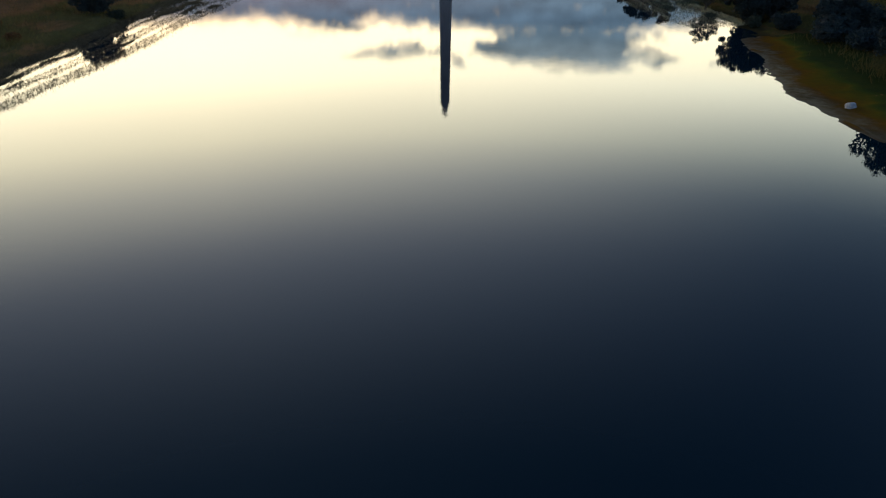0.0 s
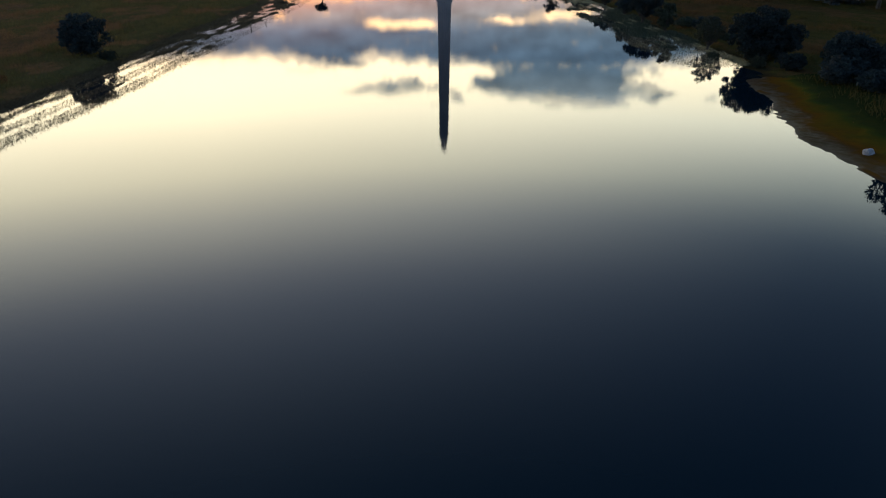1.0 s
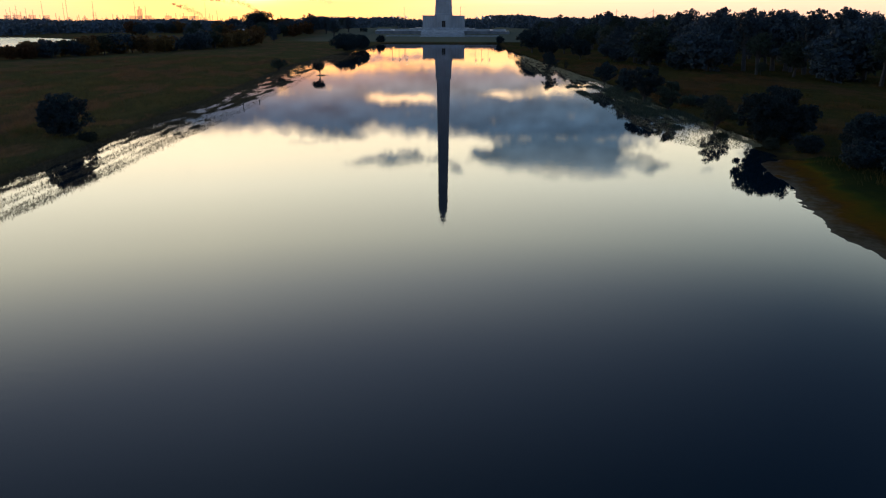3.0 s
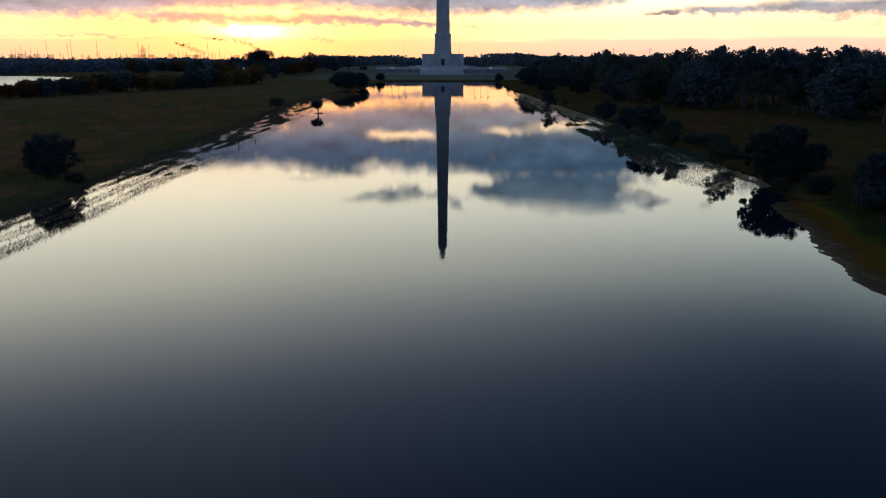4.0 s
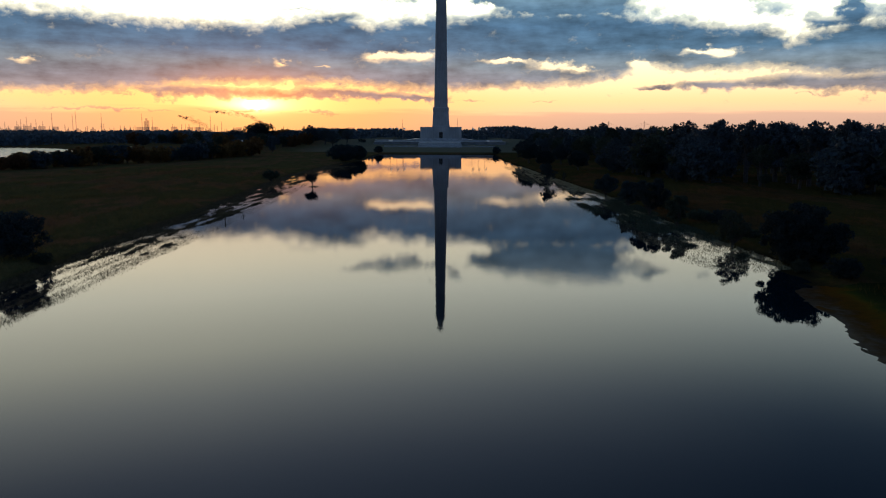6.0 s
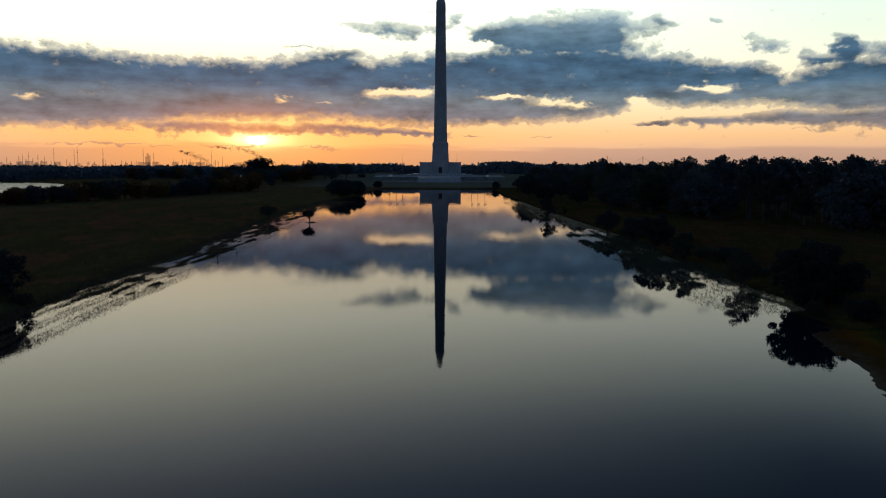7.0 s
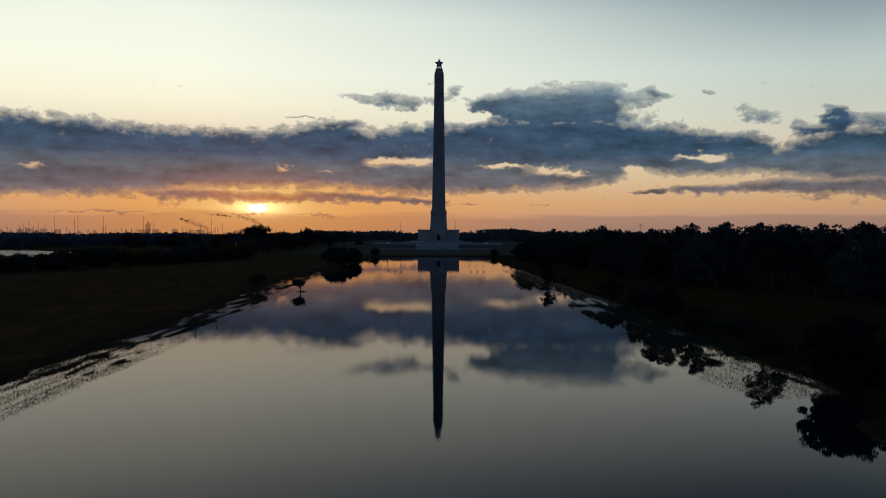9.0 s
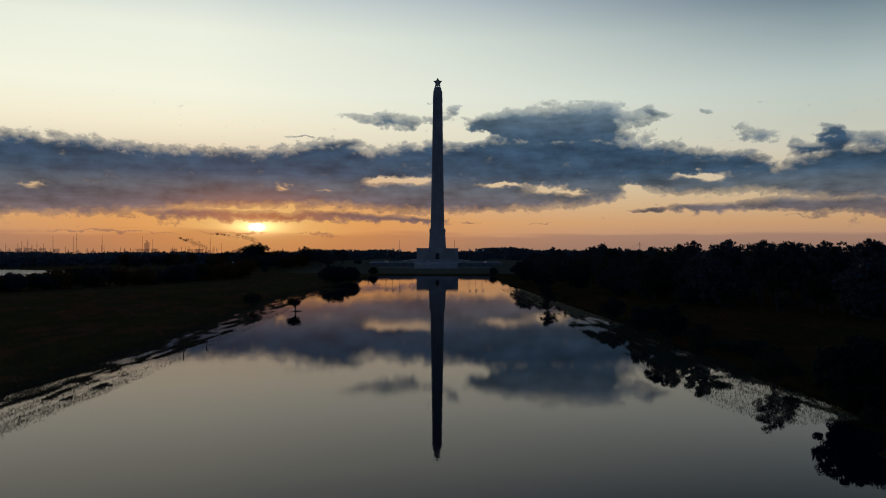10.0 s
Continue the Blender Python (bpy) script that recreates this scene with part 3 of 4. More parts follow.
def build_monument():
    m = empty("monument_tower", pose(MX, MY, 0))
    tagged(m, "tall pale limestone tower with a star, on a square hall", "monument")
    bm = bmesh.new()
    box(bm, -19.2, 19.2, -19.2, 19.2, MZ - 2, MZ + 10.3, 0.15)
    box(bm, -19.5, 19.5, -19.5, 19.5, MZ + 10.3, MZ + 11.0, 0.12)
    for s in (-1, 1):
        for k in range(4):
            x = s * (9.6 + k * 2.9)
            box(bm, x - 0.16, x + 0.16, -19.34, -19.1, MZ + 1.2, MZ + 9.6, 0.04)
    box(bm, -19.8, 19.8, -19.8, 19.8, MZ - 1.0, MZ + 0.9, 0.1)
    hall = part("hall", bm, STONE, m, "square windowless limestone hall")
    bm = bmesh.new()
    # portal in three pieces round the doorway
    box(bm, -7.0, -1.7, -20.6, -18.6, MZ, MZ + 11.4, 0.12)
    box(bm, 1.7, 7.0, -20.6, -18.6, MZ, MZ + 11.4, 0.12)
    box(bm, -1.72, 1.72, -20.6, -18.6, MZ + 6.4, MZ + 11.4, 0.1)
    part("portal", bm, STONE, m, "tall limestone entrance bay")
    bm = bmesh.new()
    for s in (-1, 1):
        box(bm, s * 0.03 if s > 0 else -1.66, 1.66 if s > 0 else -0.03, -19.9, -19.6, MZ + 0.9, MZ + 6.3, 0.05)
        for k in range(3):
            box(bm, 0.3 if s > 0 else -1.4, 1.4 if s > 0 else -0.3, -19.98, -19.85, MZ + 1.3 + k * 1.65, MZ + 2.6 + k * 1.65, 0.03)
    part("door", bm, BRONZE, m, "dark bronze double door")
    bm = bmesh.new()
    for k in range(5):
        box(bm, -6 + k * 0.25, 6 - k * 0.25, -24 + k * 0.45, -19.9, MZ - 0.4 + k * 0.18, MZ - 0.2 + k * 0.18 + 0.02, 0.02)
    part("steps", bm, CONCRETE, m, "wide pale stone steps")
    bm = bmesh.new()
    loft(bm, [square(8.2, MZ + 10.9), square(8.2, MZ + 12.4), square(8.0, MZ + 12.8), square(7.3, MZ + 25.2), square(7.5, MZ + 25.5), square(7.4, MZ + 29.0), square(6.8, MZ + 29.6)])
    foot = part("shaft_foot", bm, STONE, m, "plain foot of the tower with a carved frieze")
    bm = bmesh.new()
    box(bm, -0.5, 0.5, -7.62, -7.3, MZ + 26.1, MZ + 28.5, 0.12)
    panel = finish("panel", bm, STONE)
    for side in range(4):
        rot = Matrix.Rotation(side * math.pi / 2, 4, "Z")
        for k in range(9):
            ob = new("panel", panel)
            ob.parent = foot
            ob.matrix_basis = rot @ Matrix.Translation((-5.6 + k * 1.4, 0, 0))
    bm = bmesh.new()
    z0, z1, h0, h1 = MZ + 29.4, MZ + 150, 6.45, 4.45
    rings = [fluted(h0 + (h1 - h0) * t ** 0.92, z0 + (z1 - z0) * t) for t in np.linspace(0, 1, 9)]
    loft(bm, rings)
    part("shaft", bm, STONE, m, "fluted tapering limestone shaft")
    bm = bmesh.new()
    loft(bm, [fluted(4.6, MZ + 150, 5, 0.5), fluted(4.4, MZ + 157.6, 5, 0.5)])
    loft(bm, [square(4.3, MZ + 157.5), square(4.15, MZ + 159.4), square(3.6, MZ + 159.8), square(3.4, MZ + 162.4), square(2.9, MZ + 162.8), square(2.75, MZ + 163.8)])
    look_out = part("observation_deck", bm, STONE, m, "stepped limestone head with upright slots")
    bm = bmesh.new()
    box(bm, -0.3, 0.3, -4.2, -3.85, MZ + 151.5, MZ + 156.5)
    slot = finish("window_slot", bm, BRONZE)
    for side in range(4):
        rot = Matrix.Rotation(side * math.pi / 2, 4, "Z")
        for x in (-2.1, -0.7, 0.7, 2.1):
            ob = new("window_slot", slot)
            ob.parent = look_out
            ob.matrix_basis = rot @ Matrix.Translation((x, 0, 0))
    # the star: five points seen from every side, standing on two of them with a gap between
    bm = bmesh.new()
    zc, big, small = MZ + 168.3, 4.9, 2.45
    for turn in range(2):
        a = turn * math.pi / 2
        outline = []
        for k in range(10):
            r = big if k % 2 == 0 else small
            t = math.pi / 2 + k * math.pi / 5
            outline.append((r * math.cos(t) * (0.9 if k % 2 == 0 else 1), r * math.sin(t) * (1.18 if math.sin(t) < -0.5 and k % 2 == 0 else 1)))
        ring = [bm.verts.new((x * math.cos(a), x * math.sin(a), zc + y)) for x, y in outline]
        nx, ny = -math.sin(a), math.cos(a)
        tips = [bm.verts.new((nx * d, ny * d, zc)) for d in (-1.5, 1.5)]
        for k in range(10):
            bm.faces.new((ring[k], ring[(k + 1) % 10], tips[0]))
            bm.faces.new((ring[(k + 1) % 10], ring[k], tips[1]))
    part("star", bm, STONE, m, "large faceted stone star")
    return m


build_monument()


def slab(name, label, category, mat, boxes, bevel=0.08):
    bm = bmesh.new()
    for b in boxes:
        box(bm, *b, bevel)
    return tagged(new(name, finish(name, bm, mat)), label, category, kind="structure")


slab("terrace_upper", "pale stone terrace under the tower", "terrace", CONCRETE, [(-58, 56, 652, 800, 2.0, 6.75)], 0.2)
slab("terrace_podium", "stepped pale podium round the square hall", "terrace", CONCRETE, [(-33, 31, 676, 775, 6.4, 7.7), (-27, 25, 684, 765, 7.4, 8.62)], 0.12)
slab("terrace_stair", "broad pale stone stair wall below the terrace", "stairs", CONCRETE,
     [(-18.5, 16.8, 604 + k * 2.4, 653, 2.2, 3.2 + k * 0.36) for k in range(9)], 0.05)
slab("wall_terrace_left", "low weathered terrace wall", "wall", STONE_DARK, [(-57.5, -18.8, 649.0, 651.8, 3.0, 6.35), (-58, -18.7, 648.7, 652, 6.35, 6.6)], 0.06)
slab("wall_terrace_right", "low weathered terrace wall", "wall", STONE_DARK, [(17.1, 55.5, 649.0, 651.8, 3.0, 6.35), (17.0, 56, 648.7, 652, 6.35, 6.6)], 0.06)
slab("wall_garden_left", "low pale garden wall on the grass slope", "wall", CONCRETE, [(-46, -18.8, 611.5, 612.4, 2.0, 3.75), (-46.2, -18.7, 611.3, 612.6, 3.75, 3.95)], 0.04)
slab("wall_garden_right", "low pale garden wall on the grass slope", "wall", CONCRETE, [(17.1, 44, 611.5, 612.4, 2.0, 3.75), (17.0, 44.2, 611.3, 612.6, 3.75, 3.95)], 0.04)


def build_bench_wall(x0, x1, y):
    bm = bmesh.new()
    box(bm, x0, x1, y, y + 1.4, 6.72, 7.9, 0.08)
    box(bm, x0 - 0.2, x1 + 0.2, y - 0.2, y + 1.6, 7.9, 8.2, 0.06)
    ob = new("parapet", finish("parapet", bm, CONCRETE))
    tagged(ob, "low pale stone parapet on the terrace", "wall", "parapets of the terrace")


for x0, x1, y in ((-42, -22, 660), (20, 40, 660), (-58, -46, 668), (43, 54, 668)):
    build_bench_wall(x0, x1, y)


def build_flagpole():
    pole = empty("flagpole")
    tagged(pole, "slim steel flagpole with a hanging white flag", "flagpole", "flagpoles before the tower")
    bm = bmesh.new()
    tube(bm, [(0, 0, 0), (0, 0, 6), (0, 0, 12.4)], [0.16, 0.12, 0.07], 8)
    part("pole", bm, STEEL, pole)
    bm = bmesh.new()
    bmesh.ops.create_uvsphere(bm, u_segments=8, v_segments=6, radius=0.18, matrix=Matrix.Translation((0, 0, 12.5)))
    part("ball", bm, STEEL, pole, smooth=True)
    bm = bmesh.new()
    box(bm, -0.5, 0.5, -0.5, 0.5, -0.3, 0.25, 0.05)
    part("foot", bm, CONCRETE, pole)
    nu, nv = 12, 8
    verts = []
    for side in (0, 0.03):
        for j in range(nv):
            for i in range(nu):
                u, v = i / (nu - 1), j / (nv - 1)
                verts.append((0.1 + 1.9 * u * (1 - 0.12 * v), side + 0.22 * math.sin(u * 7 + v * 2) * u, 12.0 - 1.2 * v - 1.1 * u ** 1.3))
    faces = []
    for s in range(2):
        o = s * nu * nv
        for j in range(nv - 1):
            for i in range(nu - 1):
                q = (o + j * nu + i, o + j * nu + i + 1, o + (j + 1) * nu + i + 1, o + (j + 1) * nu + i)
                faces.append(q if s == 0 else q[::-1])
    flag = new("flag", mesh_from("flag", verts, faces, CLOTH, True))
    flag.parent = pole
    flag["label"] = "white cloth flag"
    return pole


first = build_flagpole()
first.matrix_basis = pose(-44.5, 663, 6.75)
for x in (-38.7, -33.0, 27.5, 33.0, 38.8):
    copy_thing(first, pose(x, 663, 6.75))


def build_mast(x, y, h):
    m = empty("light_mast", pose(x, y, float(height(x, y))))
    tagged(m, "thin dark mast behind the trees", "mast", "masts behind the tower")
    bm = bmesh.new()
    tube(bm, [(0, 0, 0), (0, 0, h)], [0.22, 0.12], 6)
    part("pole", bm, STEEL, m)
    bm = bmesh.new()
    box(bm, -0.7, 0.7, -0.1, 0.1, h - 0.1, h + 0.1, 0.03)
    part("lamp_bar", bm, STEEL, m)


build_mast(-51, 1000, 26)
build_mast(22, 1000, 27)


# ---- trees ----
def leaf_cloud(rng, centres, radii, per, size, flat=0.75):
    """Many small pointed leaves in clumps: verts and faces."""
    n = len(centres) * per
    c = np.repeat(np.asarray(centres), per, 0)
    r = np.repeat(np.asarray(radii), per)
    d = rng.normal(size=(n, 3))
    d /= np.linalg.norm(d, axis=1)[:, None]
    p = c + d * (r * rng.uniform(0.25, 1.0, n) ** 0.6)[:, None] * np.array([1, 1, flat])
    a = rng.normal(size=(n, 3))
    a /= np.linalg.norm(a, axis=1)[:, None]
    b = np.cross(a, rng.normal(size=(n, 3)))
    b /= np.linalg.norm(b, axis=1)[:, None]
    s = size * rng.uniform(0.6, 1.5, n)[:, None]
    quad = np.stack([p - a * s, p + b * s * 0.5, p + a * s, p - b * s * 0.5], 1).reshape(-1, 3)
    faces = np.arange(n * 4).reshape(n, 4)
    return quad, faces


def tree_meshes(seed, h, w, kind, leaf, leaves, clumps=46):
    """Trunk and crown meshes of one tree, h high and w wide."""
    rng = np.random.default_rng(seed)
    base = {"oak": 0.16, "tall": 0.42, "shrub": 0.02, "bare": 0.25, "pine": 0.5, "umbrella": 0.36, "open": 0.2, "flat": 0.6}[kind]
    centres, radii = [], []
    while len(centres) < clumps:
        d = rng.normal(size=3)
        d /= np.linalg.norm(d)
        rad = rng.uniform(0.12, 1.0) ** 0.5
        q = d * rad
        if kind in ("oak", "umbrella") and q[2] < -0.7:
            continue
        lump = 1 + 0.13 * math.sin(3 * math.atan2(q[1], q[0]) + seed) + 0.09 * math.sin(5 * math.atan2(q[1], q[0]) + 2 * seed)
        z = base * h + (h * (1 - base)) * (0.5 + 0.5 * q[2])
        narrow = 1.0 if kind in ("oak", "shrub", "bare", "umbrella", "open", "flat") else 1.0 - 0.35 * max(q[2], 0)
        centres.append((q[0] * w / 2 * lump * narrow * 0.88, q[1] * w / 2 * lump * narrow * 0.88, z * (0.94 + 0.06 * lump)))
        radii.append(w * rng.uniform(0.8, 1.5) * (0.42 if clumps < 200 else 0.47) / clumps ** 0.38 * (1.0 if kind != "pine" else 0.85))
    bm = bmesh.new()
    lean = Vector((rng.uniform(-0.06, 0.06) * h, rng.uniform(-0.06, 0.06) * h, 0))
    r0 = 0.028 * h + 0.008 * w
    fork = Vector((0, 0, h * ({"oak": 0.28, "shrub": 0.2, "bare": 0.28, "umbrella": 0.42, "open": 0.16, "flat": 0.5}.get(kind, 0.75)))) + lean
    tube(bm, [(0, 0, -0.3), lean * 0.4 + Vector((0, 0, fork.z * 0.5)), fork], [r0 * 1.25, r0, r0 * 0.72], 7)
    order = rng.permutation(len(centres))
    for i in order[: (30 if kind in ("bare", "open") else 16)]:
        c = Vector(centres[i])
        start = Vector((0, 0, min(fork.z, c.z * 0.7))) * 0.9 + lean * 0.5 if kind in ("tall", "pine") else fork * rng.uniform(0.6, 1.0)
        mid = start.lerp(c, 0.5) + Vector((rng.uniform(-0.05, 0.05) * w, rng.uniform(-0.05, 0.05) * w, 0.06 * h * rng.uniform(-0.3, 1)))
        tube(bm, [start, mid, c], [r0 * 0.42, r0 * 0.24, r0 * 0.07], 5)
    trunk = finish("trunk", bm, BARK)
    v, f = leaf_cloud(rng, centres, radii, max(4, leaves // clumps), leaf, 0.8)
    return trunk, (v.tolist(), f.tolist())


def build_tree(name, label, category, group, meshes, crown_mat, m):
    t = empty(name, m)
    tagged(t, label, category, group)
    trunk = new("trunk", meshes[0])
    trunk.parent = t
    crown = new("crown", mesh_from("crown", *meshes[1], crown_mat))
    crown.parent = t
    return t


def on_ground(x, y, turn=0.0, scale=1.0, sink=0.1):
    return pose(x, y, float(height(x, y)) - sink, 0, 0, turn) @ Matrix.Scale(scale, 4)


def put_copy(src, x, y, turn, scale, tall=1.0):
    ob = copy_thing(src, on_ground(x, y, turn))
    ob.scale = (scale, scale, scale * tall)
    return ob


# trees and bushes along the water, each of its own size
BANK = [
    ("shrub", -47.8, 92.4, 5.5, 6.9, OAK, "dense dark rounded oak alone in the meadow", 6000, 0.17),
    ("shrub", 41.2, 92.9, 6.9, 9.6, OAK, "dense dark round-crowned oak by the water", 13000, 0.2),
    ("oak", 43.4, 76.2, 5, 6.1, OAK, "dark low oak above the mossy bank", 6000, 0.17),
    ("open", 38.2, 105.4, 5.0, 4.6, WILLOW, "thin grey-green sapling with open branches", 2000, 0.13),
    ("open", 38.1, 127.4, 5.2, 4.6, WILLOW, "grey-green willow standing at the marsh edge", 3600, 0.17),
    ("open", 38.0, 142.8, 6.7, 7.0, OAK, "dark leafy willow oak at the marsh edge", 4200, 0.2),
    ("open", 38.0, 158.4, 5.3, 5.4, OAK, "dark small tree at the marsh edge", 3000, 0.2),
    ("open", 38.5, 181.2, 5.7, 6.0, OAK, "dark slim tree at the marsh edge", 2600, 0.2),
    ("bare", 31.4, 225.9, 5.2, 4.8, OAK, "small crooked tree leaning over the water", 1800, 0.16),
    ("bare", 37.6, 234.4, 3.4, 1.7, WILLOW, "thin young sapling in the wet grass", 500, 0.14),
    ("flat", -34.8, 210.6, 4.0, 5.0, OAK, "thin flat-topped tree on a reedy islet", 1300, 0.15),
    ("bare", -48.6, 222, 4.2, 4.8, WILLOW, "open grey-green bush on the bank", 1500, 0.16),
    ("shrub", -48.6, 377.4, 8.2, 16.0, OAK, "broad dark oak by the pool", 6400, 0.34),
    ("shrub", -44.6, 408.0, 7.6, 12.0, OAK, "broad dark oak by the pool", 4600, 0.34),
    ("shrub", -42.9, 521.3, 4.8, 6.7, OAK, "small dark bush at the pool's corner", 1500, 0.34),
    ("shrub", 38.1, 519.4, 5.2, 6.2, OAK, "small dark bush at the pool's corner", 1500, 0.34),
    ("oak", 41, 354.5, 9.5, 12.4, OAK, "broad dark oak beside the pool", 5200, 0.34),
    ("oak", 44.8, 400.3, 10.5, 13.3, OAK, "broad dark oak beside the pool", 4200, 0.36),
    ("oak", 42.9, 314.5, 6.7, 8.6, OAK, "dark round oak beside the pool", 4000, 0.3),
    ("shrub", 39.1, 285.9, 3.2, 4.8, OAK, "low dark bush beside the pool", 1800, 0.24),
    ("oak", 50.5, 283, 7.6, 8.6, OAK, "dark oak on the grass slope", 3600, 0.3),
    ("oak", 53.4, 338.3, 8.6, 10, OAK, "dark oak on the grass slope", 3600, 0.3),
    ("shrub", -54.3, 79.1, 1.5, 2.9, RUST, "low brown bush in the meadow", 900, 0.13),
    ("shrub", -47.6, 71.5, 1, 1.9, RUST, "low brown bush in the meadow", 600, 0.12),
    ("shrub", -44.2, 91.0, 1.4, 2.8, WILLOW, "low bush beside the lone oak", 800, 0.13),
    ("shrub", 38.6, 87.7, 1.5, 2.3, WILLOW, "low pale bush under the oak", 900, 0.12),
    ("shrub", 47.6, 66.7, 2.3, 5.7, OAK, "low dark thicket above the mossy bank", 2600, 0.16),
    ("shrub", 44.8, 59.1, 1.9, 4.8, OAK, "low dark thicket above the mossy bank", 2200, 0.16),
    ("shrub", 50.5, 55.3, 2.9, 6.2, OAK, "low dark thicket above the mossy bank", 2600, 0.16),
    ("oak", 38.4, 51.5, 6.6, 6.8, OAK, "dark leafy oak close to the rock", 6000, 0.17),
    ("shrub", 43.0, 131.0, 1.8, 5.0, WILLOW, "low grey-green thicket in the marsh", 1500, 0.14),
    ("shrub", 43.5, 150.0, 1.6, 5.5, WILLOW, "low grey-green thicket in the marsh", 1500, 0.15),
    ("shrub", 43.5, 168.0, 2.2, 6.5, OAK, "low dark thicket at the marsh edge", 1600, 0.17),
    ("shrub", 43.0, 111.0, 1.2, 3.2, WILLOW, "low grey-green bush among the reeds", 900, 0.12),
    ("shrub", 44.5, 125.0, 2.4, 5.5, OAK, "dark rounded bush on the bank", 1800, 0.16),
    ("shrub", 46.0, 76.0, 3.6, 7.0, OAK, "dark dense thicket above the mossy bank", 3600, 0.16),
    ("shrub", 43.0, 68.0, 2.2, 5.0, OAK, "dark dense thicket above the mossy bank", 2600, 0.15),
    ("shrub", 41.6, 73.0, 3.0, 5.5, OAK, "dark dense thicket above the mossy bank", 3600, 0.15),
    ("shrub", 45.0, 62.5, 3.2, 6.0, OAK, "dark dense thicket above the mossy bank", 3600, 0.15),
    ("shrub", 47.5, 72.0, 4.2, 7.0, OAK, "dark dense thicket above the mossy bank", 4200, 0.16),
    ("shrub", 40.5, 82.5, 2.0, 4.0, OAK, "low dark bush under the oak", 2200, 0.14),
    ("shrub", 36.4, 97.5, 0.9, 2.2, WILLOW, "low tuft of sedge in the shallows", 600, 0.1),
    ("shrub", 33.6, 92.0, 0.7, 2.6, WILLOW, "low tuft of sedge in the shallows", 700, 0.1),
    ("shrub", 33.0, 107.0, 0.8, 3.0, WILLOW, "low tuft of sedge in the shallows", 700, 0.1),
    ("shrub", -34.6, 211.5, 0.9, 4.2, OAK, "low reedy islet in the pool", 700, 0.12),
]
for i, (kind, x, y, h, w, mat, label, leaves, leaf) in enumerate(BANK):
    low = "bush" in label or "thicket" in label
    ob = build_tree("bush" if low else "tree", label, "bush" if low else "tree", "trees along the water",
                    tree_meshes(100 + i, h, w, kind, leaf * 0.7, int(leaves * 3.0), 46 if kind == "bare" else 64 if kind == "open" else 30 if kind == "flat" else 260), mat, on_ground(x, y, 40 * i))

# the wood: a few patterns, repeated with their own turn and size
PATTERNS = []
# the RUST shrub has the sun flare's rusty tint painted into its leaves
for k, (kind, h, w, n, mat) in enumerate((("tall", 15, 9, 2400, HAZED_LEAF), ("oak", 13, 13, 2800, HAZED_LEAF), ("tall", 17, 10, 2400, HAZED_LEAF), ("pine", 18, 8, 1800, HAZED_LEAF),
                                          ("oak", 11, 11, 2400, WILLOW), ("shrub", 5, 8, 1500, HAZED_LEAF), ("tall", 14, 9, 2000, WILLOW), ("shrub", 5.5, 8, 1500, RUST))):
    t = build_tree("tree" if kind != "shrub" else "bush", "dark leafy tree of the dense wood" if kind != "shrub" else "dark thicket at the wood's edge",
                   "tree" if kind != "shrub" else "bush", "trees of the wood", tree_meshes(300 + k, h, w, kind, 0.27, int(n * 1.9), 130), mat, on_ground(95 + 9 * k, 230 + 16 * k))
    PATTERNS.append((t, kind, h))

rng = random.Random(5)


def scatter(spots, kinds, low, high):
    for x, y in spots:
        t, kind, h = PATTERNS[rng.choice(kinds)]
        want = rng.uniform(low, high)
        put_copy(t, x, y, rng.uniform(0, 360), want / h, rng.uniform(0.9, 1.1))


def wood_front(y):
    """x of the wood's edge beside the pool."""
    return float(np.interp(y, [90, 130, 170, 200, 222, 240, 300, 340, 430, 520, 640], [112, 107, 98, 83, 72, 66, 68, 74, 76, 74, 82]))


spots = []
for y in range(95, 640, 9):
    x = wood_front(y) + rng.uniform(-3, 4)
    spots.append((x, y + rng.uniform(-3, 3)))
scatter(spots, [0, 1, 4, 4, 6, 5], 8.5, 13.0)
spots = []
while len(spots) < 105:
    y = rng.uniform(95, 640)
    x = wood_front(y) + 6 + rng.random() ** 1.3 * 130
    if all((x - a) ** 2 + (y - b) ** 2 > 60 for a, b in spots):
        spots.append((x, y))
scatter(spots, [0, 1, 2, 2, 3, 6], 13.5, 16.8)
scatter([(wood_front(y) - rng.uniform(1, 7), y) for y in range(110, 330, 22)], [5, 5, 4], 3.5, 6.5)

# the trees that stand above the wood's outline: bearing, distance, height
for turn, far, tall, k in ((12.5, 430, 19.5, 0), (14.4, 420, 16.5, 1), (16.1, 330, 16.0, 1), (17.4, 300, 17.0, 4), (18.2, 262, 17.0, 0), (19.0, 256, 17.6, 2), (20.6, 244, 16.6, 1), (21.4, 238, 18.2, 0),
                           (22.4, 236, 16.6, 1), (24.5, 222, 16.6, 1), (25.6, 215, 16.7, 1), (26.5, 214, 16.5, 1), (28.0, 200, 16.4, 3), (28.7, 203, 16.6, 3), (30.4, 190, 16.9, 2), (30.8, 192, 16.6, 0), (32.2, 188, 16.0, 1)):
    put_copy(PATTERNS[k][0], 1.4 + far * math.sin(radians(turn)), 24 + far * math.cos(radians(turn)), 57 * turn, tall / PATTERNS[k][2])

